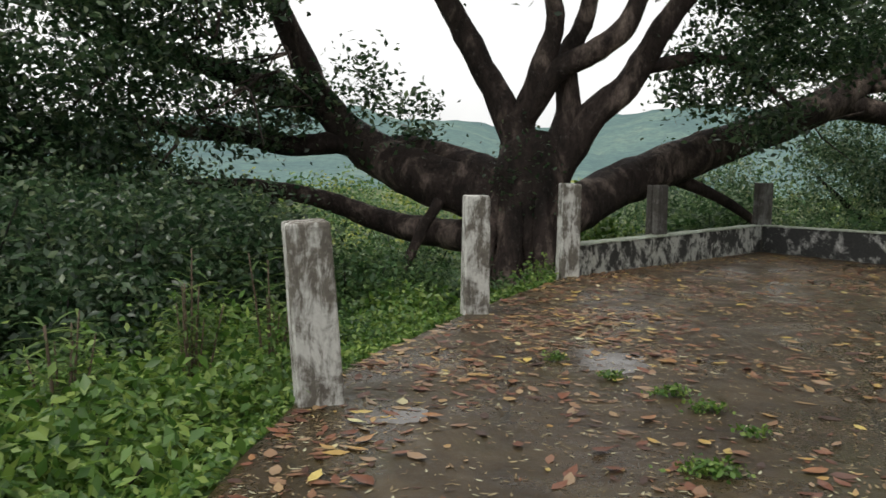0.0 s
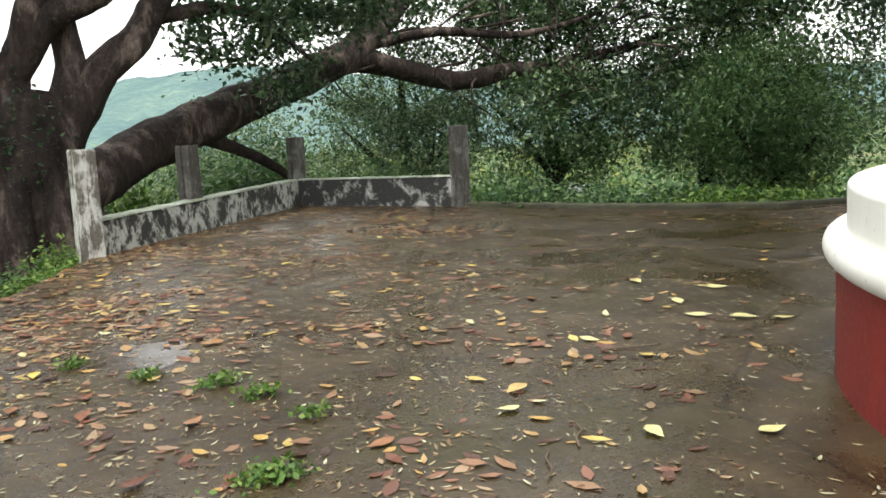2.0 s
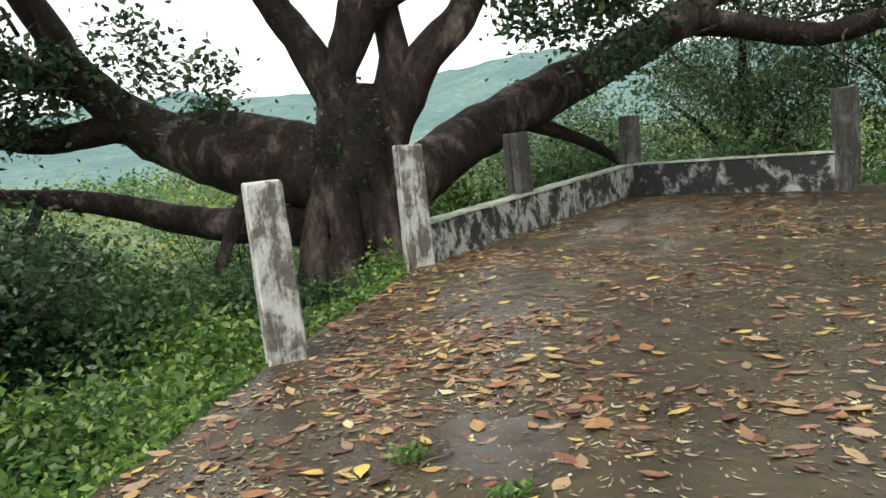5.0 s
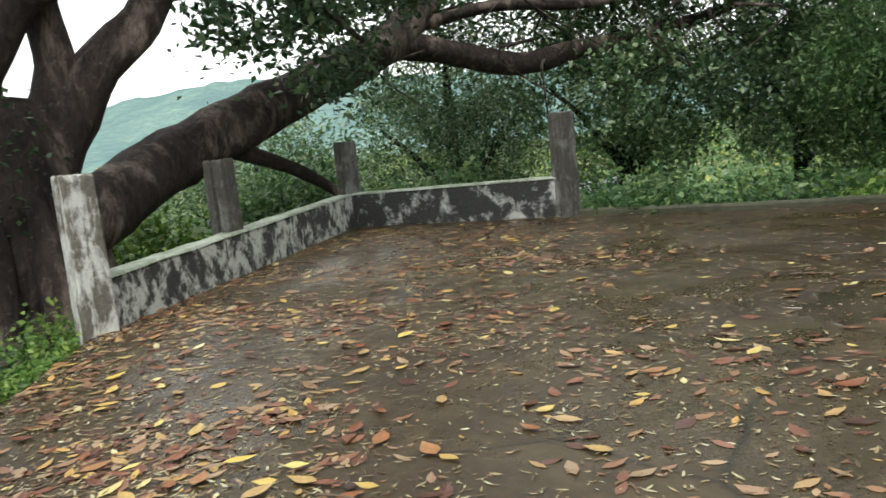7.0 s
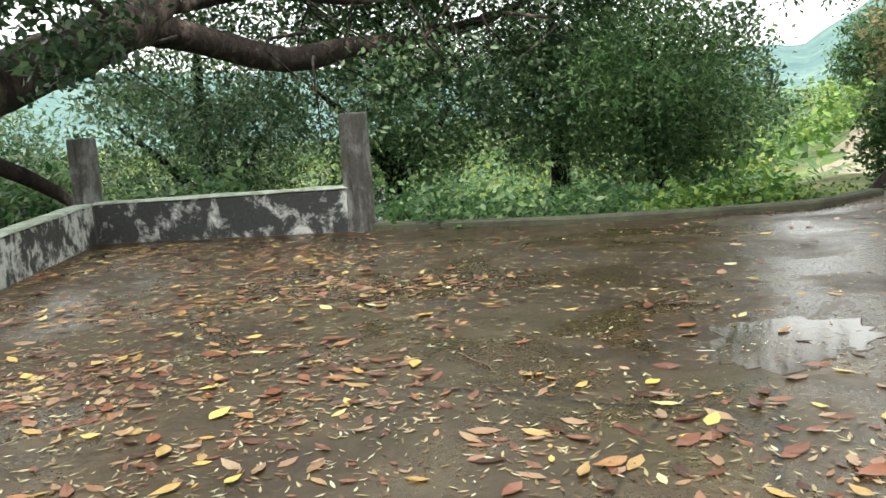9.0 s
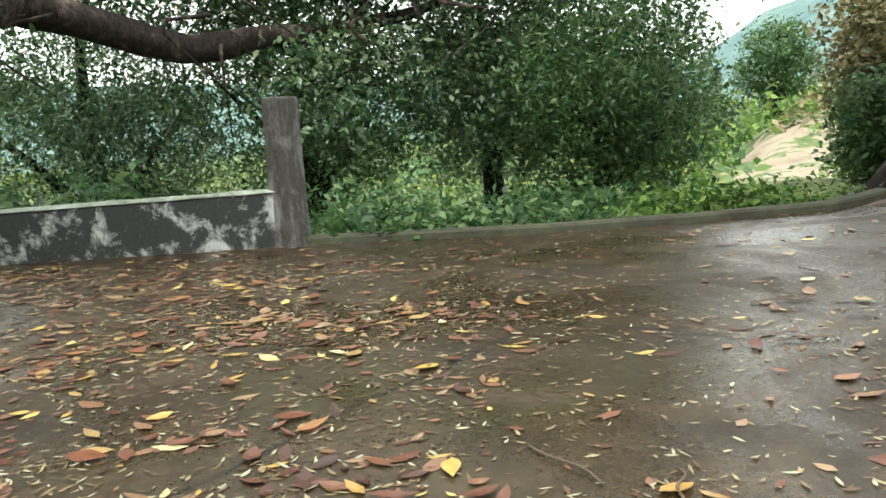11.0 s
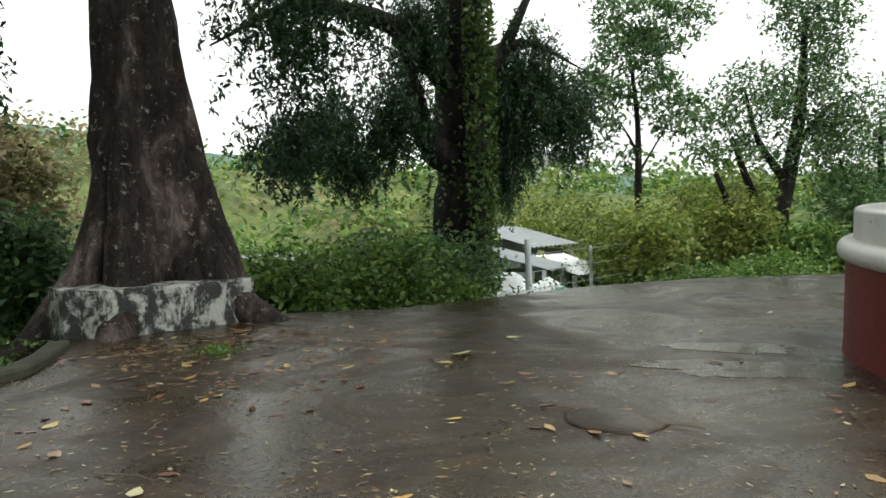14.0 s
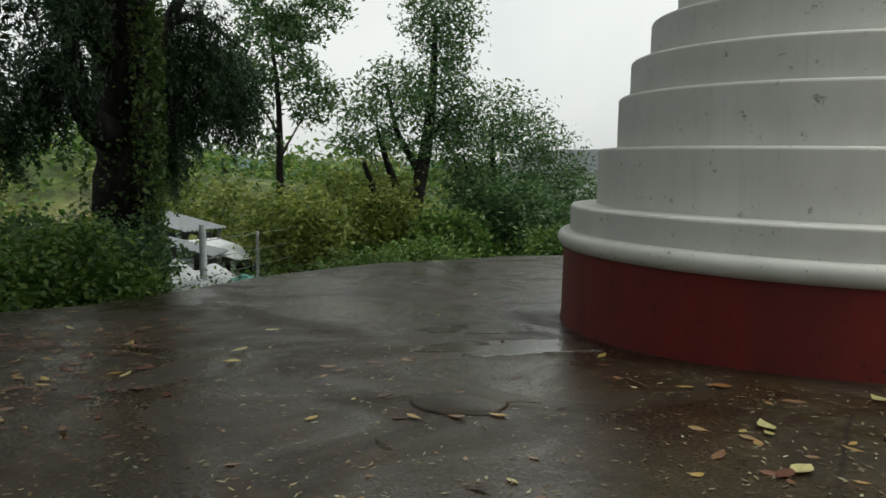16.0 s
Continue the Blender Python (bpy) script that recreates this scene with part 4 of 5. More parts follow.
small_tree((60, 23.5, float(ground_z(60, 23.5)) - .1), "round-crowned tree in the valley clearing", [(0, 0, -1, .4), (0, 0, 2, .35), (.2, 0, 4, .25), (.2, 0, 6.5, .1)],
           [[(0, 0, 2.5, .2), (0, 1.5, 4.5, .1)], [(0, 0, 2.8, .2), (0, -1.5, 4.6, .1)]],
           [(0, 0, 5.2, 2.2, 2.4, 2.0), (0, 1.4, 3.6, 1.6, 1.6, 1.6), (0, -1.3, 3.8, 1.6, 1.6, 1.6), (.4, .2, 2.6, 1.8, 2, 1.2, .7)], SHRUB, 7500, (.25, .45), per=16, spread=.4)
for x, y, z, s, lab in ((9.5, 22, -2.2, 1.0, "dense dark green tree behind the parapet"), (13.5, 20.5, -2, 1.1, "dense dark green tree beyond the terrace"), (17.5, 18.5, -1.4, 1.0, "leafy tree beyond the mossy kerb"), (15.6, 14.6, -1.5, .8, "dense leafy tree beyond the mossy kerb"),
                        (5.0, 23.5, -3.2, .9, "leafy tree on the slope behind the parapet"), (-9.0, 16.5, -3.6, 1.0, "dense dark tree on the slope"), (-8.5, 8.5, -3.0, .75, "dark leafy tree on the slope below the terrace")):
    small_tree((x, y, z), lab, [(0, 0, -.8, .3 * s), (.1, 0, 1.5 * s, .24 * s), (0, .1, 3.5 * s, .16 * s), (0, 0, 5.5 * s, .06 * s)],
               [[(0, 0, 1.6 * s, .14), (1.2 * s, .3, 2.8 * s, .08), (2 * s, .2, 3.6 * s, .03)], [(0, 0, 1.8 * s, .14), (-1.2 * s, -.2, 3 * s, .08), (-1.9 * s, 0, 3.7 * s, .03)], [(0, 0, 1.4 * s, .12), (.1, -1.3 * s, 2.6 * s, .07), (0, -1.9 * s, 3.2 * s, .03)]],
               [(0, 0, 4.6 * s, 2 * s, 2 * s, 1.5 * s), (1.5 * s, .2, 3.4 * s, 1.4 * s, 1.4 * s, 1.3 * s), (-1.5 * s, 0, 3.5 * s, 1.4 * s, 1.4 * s, 1.3 * s), (0, -1.5 * s, 3.0 * s, 1.4 * s, 1.3 * s, 1.3 * s), (0, 0, 1.8 * s, 1.8 * s, 1.6 * s, 1.0 * s)],
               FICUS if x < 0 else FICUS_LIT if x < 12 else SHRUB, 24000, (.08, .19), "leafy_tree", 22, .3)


# ---- shrubs ----
def shrub(x, y, r, h, mat, label, n, size=(.08, .17), sink=0.1, group="shrubs round the terrace"):
    z = float(ground_z(x, y)) - sink
    b = thing("shrub", (x, y, z), label, "shrub", group)
    for k in range(5):
        a = k * 1.256 + x
        tube("stem", [(0, 0, -.1, .025), (.3 * r * math.cos(a), .3 * r * math.sin(a), h * .45, .018), (.6 * r * math.cos(a), .6 * r * math.sin(a), h * .85, .007)], BARK3, b, 5, .1, 0, 3)
    blobs = [(0, 0, h * .5, r * .8, r * .8, h * .5)] + [(r * .55 * math.cos(a + x), r * .55 * math.sin(a + x), h * RNG.uniform(.35, .75), r * .5, r * .5, h * .36) for a in (0, 1.3, 2.5, 3.8, 5)]
    fine = .62 if x < 0 else .75 if math.hypot(x, y) < 18 else 1.0
    c = clumps(blobs, 14, int(n * (3.2 if x < 0 else 2.6)), .12 + .06 * r)
    c[:, 2] = np.abs(c[:, 2])
    leaf_mesh("foliage", c, RNG.uniform(*size, len(c)) * (1.15 + .12 * r) * fine, mat, b, .52, .1)
    return b


for x, y, r, h, m, lab, n in (
        (7.9, 13.2, 1.0, 1.1, SHRUB, "mid-green leafy shrub behind the kerb", 1700), (9.2, 12.2, 1.1, 1.2, SHRUB, "mid-green leafy shrub behind the kerb", 1900), (10.4, 11.4, 1.0, .9, LUSH, "bright green low shrub behind the kerb", 1700),
        (11.3, 10.4, .7, .6, LUSH, "bright green low shrub behind the kerb", 1200), (10.0, 14.6, 1.4, 1.7, SHRUB, "mid-green leafy shrub beyond the kerb", 2400), (12.4, 13.2, 1.3, 1.4, SHRUB, "mid-green leafy shrub beyond the kerb", 2200), (13.2, 11.2, .7, .45, LUSH, "low bright shrub beyond the kerb", 1100),
        (8.6, 16.4, 1.4, 1.7, SHRUB, "mid-green shrub behind the parapet end", 2200), (6.2, 17.4, 1.3, 1.7, SHRUB, "mid-green shrub behind the parapet corner", 2200), (3.2, 17.2, 1.0, 1.2, LUSH, "bright green shrub behind the parapet", 1700), (1.6, 14.6, .6, .8, LUSH, "bright green shrub behind the parapet", 1100),
        (14.9, 9.6, .75, 2.0, SHRUB, "tall shrub beside the buttress tree", 2600), (19.5, 10.3, 1.3, 4.0, TAN, "tall dry olive shrub behind the buttress tree", 3200),
        (14.6, 6.0, 1.1, 1.2, LUSH, "low dense shrub beside the terrace", 2600), (15.4, 4.6, 1.3, 1.4, LUSH, "dense bright green shrub beside the terrace", 3000), (16.6, 3.0, 1.5, 1.6, SHRUB, "dense dark green shrub under the ivy tree", 3200), (15.2, 3.4, .8, .8, LUSH, "low green shrub beside the terrace", 1800), (26, 10, 3.0, 1.5, LUSH, "sunlit bright green thicket shrub", 3400), (31, 4, 3.2, 1.7, LUSH, "sunlit bright green thicket shrub", 3400), (24, 1.5, 2.2, 1.4, LUSH, "bright green shrub behind the ivy tree", 3000),
        (19, 5.2, 1.6, 1.1, LUSH, "sunlit bright green shrub", 3000), (21, 8, 2.2, 1.4, LUSH, "sunlit bright green shrub", 3200), (25, 6, 2.6, 1.4, LUSH, "bright green thicket shrub", 3200), 
        (19.5, -4.4, 1.6, 2.7, OLIVE, "yellow-green shrub behind the terrace", 2600), (19.5, -7.2, 1.7, 2.8, OLIVE, "yellow-green shrub behind the terrace", 2800), (17.6, -8.6, 1.4, 1.7, LUSH, "bright green shrub behind the terrace", 2400), (22, -9, 2.2, 3.4, OLIVE, "yellow-green shrub behind the terrace", 2800),
        (17.2, -11, 1.7, 2.6, SHRUB, "dark green shrub behind the terrace", 2400), (15, -10.6, 1.4, 1.7, SHRUB, "green shrub behind the terrace", 2200), (13.8, -8.6, 1.1, 1.0, LUSH, "low green shrub behind the terrace", 1600), (16.2, -5.6, 1.2, .9, LUSH, "low bright green weedy shrub", 1600), (15.4, -2.6, .9, .6, LUSH, "low bright green weedy shrub", 1200),
        (17.4, -15.2, 2.2, 3.4, SHRUB, "dark green shrub behind the monument", 2600), (26, -6, 2.6, 3.6, OLIVE, "yellow-green thicket shrub beyond the terrace", 2400), (27, -13, 2.6, 3.0, SHRUB, "tall green thicket shrub beyond the terrace", 2600),
        (-2.6, 11.2, 1.0, 1.5, SHRUB, "green shrub below the great limb", 2000), (-3.9, 12.9, 1.2, 1.9, FICUS, "dark green shrub below the great limb", 2200), (-1.9, 12.9, .8, 1.2, SHRUB, "green shrub at the foot of the great tree", 1700), (-5.2, 12.2, 1.5, 3.0, FICUS, "dark green shrub below the great limb", 3600), (-6.8, 10.6, 1.8, 3.8, FICUS, "tall dark green shrub on the slope", 4200),
        (-4.7, 8.9, 1.5, 3.0, FICUS, "tall dark green shrub on the slope", 4200), (-3.2, 8.0, .9, 1.3, LUSH, "bright green shrub on the slope", 1800), (-7.4, 13.8, 1.6, 2.8, FICUS, "tall dark shrub on the slope", 2400), (-8.8, 11.2, 1.7, 3.0, FICUS, "tall dark shrub on the slope", 2400), (-5.8, 17, 1.7, 3.0, SHRUB, "tall green shrub behind the great tree", 2400), (-2.6, 18.6, 1.7, 3.2, SHRUB, "tall green shrub behind the great tree", 2400), (-9.4, 15, 1.8, 3.2, SHRUB, "tall green shrub on the slope", 2400),
        (1.6, 18.6, 1.4, 2.4, LUSH, "bright green shrub behind the parapet", 2200), (4.4, 19.4, 1.5, 2.6, SHRUB, "green shrub behind the parapet", 2200), (-2.2, 8.9, .7, .7, LUSH, "bright green weeds below the terrace edge", 1500), (-1.6, 10.6, .8, .7, LUSH, "bright green weeds below the terrace edge", 1500), (-.7, 12.4, .5, .7, SHRUB, "ferny green shrub at the foot of the great tree", 1100),
        (-3.9, 10.7, 1.3, 2.7, FICUS, "tall dark shrub under the low limb", 4200), (-4.7, 13.4, 1.5, 3.4, FICUS, "tall dark shrub under the low limb", 4200), (-2.7, 7.0, .9, .7, LUSH, "bright green weeds below the terrace edge", 1800), (-3.4, 9.8, 1.1, .9, SHRUB, "green shrub on the slope", 1900), (-2.5, 5.2, .8, .7, LUSH, "bright broad-leaved weeds by the terrace edge", 1700), (-2.4, 3.6, .8, .8, LUSH, "bright broad-leaved weeds by the terrace edge", 1900),
        (-3.6, 5.6, 1.0, 1.2, LUSH, "green shrub on the slope", 1900), (-4.6, 7.3, 1.2, 2.2, FICUS, "dark green shrub on the slope", 3400), (-4.2, 4.4, 1.0, 1.3, SHRUB, "green shrub on the slope", 1900), (-3.2, 11.8, 1.0, 1.1, SHRUB, "green shrub on the slope below the great limb", 1900), (-5.4, 10.4, 1.6, 3.3, FICUS, "tall dark green shrub on the slope", 4200), (-6.0, 7.2, 1.7, 3.6, FICUS, "tall dark shrub on the slope", 4200), (-3.0, 2.6, .8, .9, LUSH, "broad-leaved weeds by the terrace edge", 1500)):
    shrub(x, y, r, h, m, lab, n)


def reed_clump(x, y, h, label):
    """Leafy stalks with long narrow blades."""
    z = float(ground_z(x, y)) - .1
    r = thing("reed_clump", (x, y, z), label, "reeds")
    for k in range(9):
        a = k * 2.4
        lean = RNG.uniform(.05, .35)
        top = h * RNG.uniform(.6, 1.0)
        ex, ey = math.cos(a) * lean, math.sin(a) * lean
        tube("stalk", [(ex * .2, ey * .2, 0, .014), (ex * .6, ey * .6, top * .6, .011), (ex, ey, top, .005)], TWIGMAT, r, 6, .05, 0, 3)
        verts, faces = [], []
        for j in range(16):
            t = .45 + .55 * j / 15
            b, ln = j * 2.4 + a, RNG.uniform(.2, .36)
            o = Vector((ex * t, ey * t, top * t))
            d = Vector((math.cos(b), math.sin(b), RNG.uniform(.1, .7))).normalized()
            sd = Vector((-math.sin(b), math.cos(b), 0)) * .013
            i = len(verts)
            for q, w, sag in ((0, .4, 0), (.35, 1, .02), (.7, .8, .08), (1, .05, .17)):
                c = o + d * ln * q - Vector((0, 0, sag * ln * 2))
                verts += [c - sd * w, c + Vector((0, 0, -.004)), c + sd * w]
            for q in range(3):
                p = i + q * 3
                faces += [(p, p + 1, p + 4, p + 3), (p + 1, p + 2, p + 5, p + 4)]
        mesh_ob("foliage", verts, faces, VINE, r)
    return r


reed_clump(-2.75, 6.2, 1.75, "clump of green reeds with narrow blades on the slope")
reed_clump(-3.3, 5.3, 1.5, "clump of green reeds with narrow blades on the slope")
reed_clump(-2.3, 6.9, 1.6, "clump of green reeds with narrow blades on the slope")


# ---- undergrowth sheets of weeds ----
def undergrowth():
    n = 240000
    x, y = RNG.uniform(-14, 32, n), RNG.uniform(-16, 30, n)
    x[:70000], y[:70000] = RNG.uniform(-5, .4, 70000), RNG.uniform(1.5, 13, 70000)
    d = edge_distance(x, y)
    keep = (d > .02) & (RNG.uniform(size=n) < np.exp(-d / 7))
    clearing = (x > 15) & (y - 8.4 > .09 * (x - 2.5)) & (y - 8.4 < .36 * (x - 2.5))
    keep &= ~clearing & ((d < .5) | (RNG.uniform(size=n) < np.where(x < 0, .2, .45) + .55 * np.sin(x * 1.7 + 2 * np.sin(y * .9)) * np.cos(y * 1.3 + 1.4 * np.sin(x * 1.1))))
    x, y, d = x[keep], y[keep], d[keep]
    patch = np.sin(x * 1.7 + 2 * np.sin(y * .9)) * np.cos(y * 1.3 + 1.4 * np.sin(x * 1.1))
    h = np.clip(.34 + .4 * patch, .03, .85) * np.clip(d / .8, .25, 1)
    c = np.stack([x, y, ground_z(x, y) + .18 * (d < .7) + RNG.uniform(0, 1, len(x)) * h], 1)
    size = RNG.uniform(.06, .13, len(c)) * np.clip(.6 + d * .1, .6, 3)
    near = (d < .9) | (x > 5)
    tagged(leaf_mesh("undergrowth", c[near], size[near], LUSH, None, .55, -.1), "thick bright weeds covering the slopes round the terrace", "weeds", kind="stuff")
    tagged(leaf_mesh("undergrowth", c[~near], size[~near], SHRUB, None, .55, -.1), "dark green weeds covering the lower slope", "weeds", kind="stuff")


undergrowth()


def far_woods():
    """Thickets over the valley, coarser with distance."""
    k = 4600
    r = 15 * (22 ** RNG.uniform(0, 1, k))
    a = RNG.uniform(-math.pi, math.pi, k)
    x, y = 5 + r * np.sin(a), 6 + r * np.cos(a)
    clearing = (x > 14) & (x < 46) & (y - 8.4 > .08 * (x - 2.5)) & (y - 8.4 < .36 * (x - 2.5))
    ok = (edge_distance(x, y) > 7) & ~(clearing & (RNG.uniform(size=k) < .98))
    x, y, r = x[ok], y[ok], r[ok]
    out, size = [], []
    for px_, py_, pr in zip(x, y, r):
        m = 90
        rad = RNG.uniform(.9, 1.6) * (1 + pr * .018)
        h = rad * RNG.uniform(.8, 1.5) * (.55 if px_ > 12 and pr < 36 else 1.0)
        p = RNG.normal(size=(m, 3))
        p /= np.linalg.norm(p, axis=1, keepdims=True)
        p[:, 2] = np.abs(p[:, 2])
        out.append(np.array([px_, py_, float(ground_z(px_, py_)) - .2]) + p * np.array([rad, rad, h]) * RNG.uniform(.6, 1.05, (m, 1)))
        size.append(RNG.uniform(.22, .5, m) * rad * .55)
    c = np.concatenate(out)
    east = np.arctan2(x - 2.6, y - 8.6) > radians(70)
    kind = np.where(east, RNG.choice([1, 2, 2, 2], len(out)), RNG.choice([0, 0, 0, 1], len(out)))
    dry = np.abs(np.degrees(np.arctan2(x - 2.6, y - 8.6)) - 85) < 7
    kind = np.where(dry & (RNG.uniform(size=len(out)) < .6), 3, kind)
    for k, mat, label in ((3, TAN, "dry tan thickets on the rise to the east"), (0, SHRUB, "green thickets covering the slope and valley"), (1, OLIVE, "yellow-green thickets covering the valley"), (2, LUSH, "bright green thickets on the rise to the east")):
        sel = np.repeat(kind == k, 90)
        tagged(leaf_mesh("far_woods", c[sel], np.concatenate(size)[sel], mat, None, .6, 0), label, "woods", kind="stuff")


far_woods()


# ---- tarpaulins, wire fence and far buildings ----
TARP = mat_plain("white_plastic_sheet", (0.78, 0.8, 0.8), 0.35)
TEAL = mat_plain("teal_plastic_sheet", (0.25, 0.6, 0.52), 0.4)
STEEL = mat_plain("galvanised_wire", (0.35, 0.36, 0.36), 0.4, 0.8)
PLASTER = mat_plain("pale_plaster", (0.62, 0.65, 0.66), 0.8)
ROOF = mat_plain("pale_sheet_roof", (0.26, 0.28, 0.29), 0.5)
SHADE = mat_plain("dark_window_glass", (0.05, 0.055, 0.06), 0.15)


def tarpaulin(x, y, z, w, d, h, seed, mat, label):
    """A crumpled sheet thrown over a heap."""
    bm = bmesh.new()
    n = 22
    g = []
    for i in range(n + 1):
        row = []
        for j in range(n + 1):
            u, v = i / n * 2 - 1, j / n * 2 - 1
            f = max(0, 1 - (u * u) ** 1.3) * max(0, 1 - (v * v) ** 1.3)
            e = 1 + .12 * noise.noise((u * 3, v * 3, seed))
            row.append(bm.verts.new((u * w / 2 * e, v * d / 2 * e, h * f * (.7 + .6 * noise.noise((u * 1.8, v * 1.8, seed))) + .05 * noise.noise((u * 6, v * 6, seed)))))
        g.append(row)
    for i in range(n):
        for j in range(n):
            bm.faces.new((g[i][j], g[i + 1][j], g[i + 1][j + 1], g[i][j + 1]))
    r = bmesh.ops.extrude_face_region(bm, geom=bm.faces[:])
    for v in (e for e in r["geom"] if isinstance(e, bmesh.types.BMVert)):
        v.co.z -= .03
    ob = part("tarpaulin", bm, mat, None, "", True)
    ob.location = (x, y, z)
    return tagged(ob, label, "tarpaulin", "plastic sheets below the terrace")


for x, y, w, d, h, sd, m, lab in ((15.1, 1.7, 1.6, 1.2, .2, 1.0, TARP, "crumpled white plastic sheet on the weeds"), (15.4, .9, 1.0, .8, .16, 2.0, TARP, "crumpled white plastic sheet on the weeds"), (14.9, 1.0, .9, .5, .16, 3.0, TEAL, "crumpled teal plastic sheet on the weeds"),
                                  (18.6, -.4, 2.8, 2.2, .95, 4.0, TARP, "large white tarpaulin over a heap"), (17.0, .3, 1.9, 1.4, .42, 5.0, TARP, "white tarpaulin over a heap"), (16.0, 5.6, .7, .5, .3, 6.0, TARP, "scrap of white plastic in the bushes"), (15.0, 6.3, .5, .35, .25, 7.0, TARP, "scrap of white plastic beside the root")):
    tarpaulin(x, y, float(ground_z(x, y)) + .06, w, d, h, sd, m, lab)


def wire_fence():
    f = thing("wire_fence", (16.4, .8, float(ground_z(16.4, .8))), "low wire fence on thin stakes among the weeds", "fence")
    stakes = [(0, 0), (1.3, -2.4), (2.6, -4.8)]
    for k, (a, b) in enumerate(stakes):
        w = .075 if k == 0 else .04
        tube("stake", [(a, b, -.4, w), (a + .02, b, .5, w * .95), (a, b + .02, 1.35 if k == 0 else 1.1, w * .85)], PLASTER if k == 0 else STEEL, f, 7, .1)
    for h in (.35, .7, 1.05):
        tube("wire", [(a, b, h, .008) for a, b in stakes], STEEL, f, 5, 0.0)
    return f


wire_fence()


def box(bm, c, size):
    m = Matrix.Translation(c) @ Matrix.Diagonal((*size, 1))
    bmesh.ops.create_cube(bm, size=1, matrix=m)


def house(x, y, w, d, h, turn, label):
    t = thing("house", (x, y, float(ground_z(x, y)) - .2), label, "house", "houses in the valley")
    t.rotation_euler = (0, 0, radians(turn))
    bm = bmesh.new()
    box(bm, (0, 0, h / 2), (w, d, h))
    part("wall", bm, PLASTER, t)
    bm = bmesh.new()
    for sgn in (-1, 1):
        v = [bm.verts.new(p) for p in ((-w / 2 - .3, sgn * (d / 2 + .4), h - .1), (w / 2 + .3, sgn * (d / 2 + .4), h - .1), (w / 2 + .3, 0, h + d * .25), (-w / 2 - .3, 0, h + d * .25))]
        bm.faces.new(v)
    bmesh.ops.solidify(bm, geom=bm.faces[:], thickness=.12)
    part("roof", bm, ROOF, t)
    for sx_ in (-.3, 0, .3):
        bm = bmesh.new()
        box(bm, (-w / 2, sx_ * d, h * .55), (.06, d * .16, h * .35))
        part("window", bm, SHADE, t)
    return t


for x, y, w, d, h, tu, lab in ((80, -37.5, 9, 6, 3.6, 32, "long pale house on the rise far off"), (84, -44, 7, 6, 3.2, 32, "pale house with a sheet roof far off"), (26, 40, 8, 7, 3.4, 15, "pale house with a sheet roof behind the trees"), (33, -46, 9, 7, 3.4, 5, "pale house with a sheet roof far below")):
    house(x, y, w, d, h, tu, lab)


def open_shed(x, y, z, w, d, h, turn, mat, label):
    """A flat sheet roof on thin posts over a half-high back wall."""
    t = thing("open_shed", (x, y, z), label, "shed", "sheds below the terrace")
    t.rotation_euler = (0, 0, radians(turn))
    for a in (-1, 1):
        for b in (-1, 1):
            bm = bmesh.new()
            top = h + .05 + a * w * .11
            box(bm, (a * (w / 2 - .1), b * (d / 2 - .1), top / 2 - .2), (.09, .09, top + .4))
            part("post", bm, PLASTER, t)
    bm = bmesh.new()
    box(bm, (w / 2 - .06, 0, h / 2 - .2), (.1, d - .3, h + .4))
    part("back_wall", bm, PLASTER, t)
    for b in (-1, 1):
        bm = bmesh.new()
        box(bm, (.1, b * (d / 2 - .06), h * .4 - .2), (w - .5, .06, h * .8 + .4))
        part("side_wall", bm, ROOF, t)
    for k in range(4):
        bm = bmesh.new()
        box(bm, (-w * .25 + .08 * k, (k / 3 - .5) * d * .7, .15), (.5, .28 + .05 * k, .6 + .2 * (k % 2)))
        bmesh.ops.bevel(bm, geom=bm.edges[:], offset=.02, segments=1, affect="EDGES")
        part("crate", bm, SHADE if k % 2 else TARP, t)
    bm = bmesh.new()
    n = 40
    rows = [[bm.verts.new((u * w, (k / n - .5) * d, h + .1 + u * w * .24 + .02 * math.sin(k * 1.57) + lift)) for u in (-.56, .56)] for lift in (0, .02) for k in range(n + 1)]
    for base in (0, n + 1):
        for k in range(n):
            p, q = rows[base + k], rows[base + k + 1]
            bm.faces.new((p[0], p[1], q[1], q[0]))
    for k in range(n):
        for e in (0, 1):
            bm.faces.new((rows[k][e], rows[k + 1][e], rows[n + 2 + k][e], rows[n + 1 + k][e]))
    part("roof", bm, mat, t, "pale corrugated sheet roof")
    return t


for x, y, w, d, h, turn, mat, top in ((23.6, -3.4, 2.0, 2.4, 1.5, 24, ROOF, .35), (20.6, -1.5, 1.9, 1.7, 1.0, 40, ROOF, -.1), (20.9, -3.2, 1.6, 1.5, .9, 15, TARP, -.35), (20.8, 4.4, 1.8, 1.7, 1.0, 12, ROOF, 0)):
    open_shed(x, y, top - h, w, d, h, turn, mat, "low open shed with a pale sheet roof below the terrace")

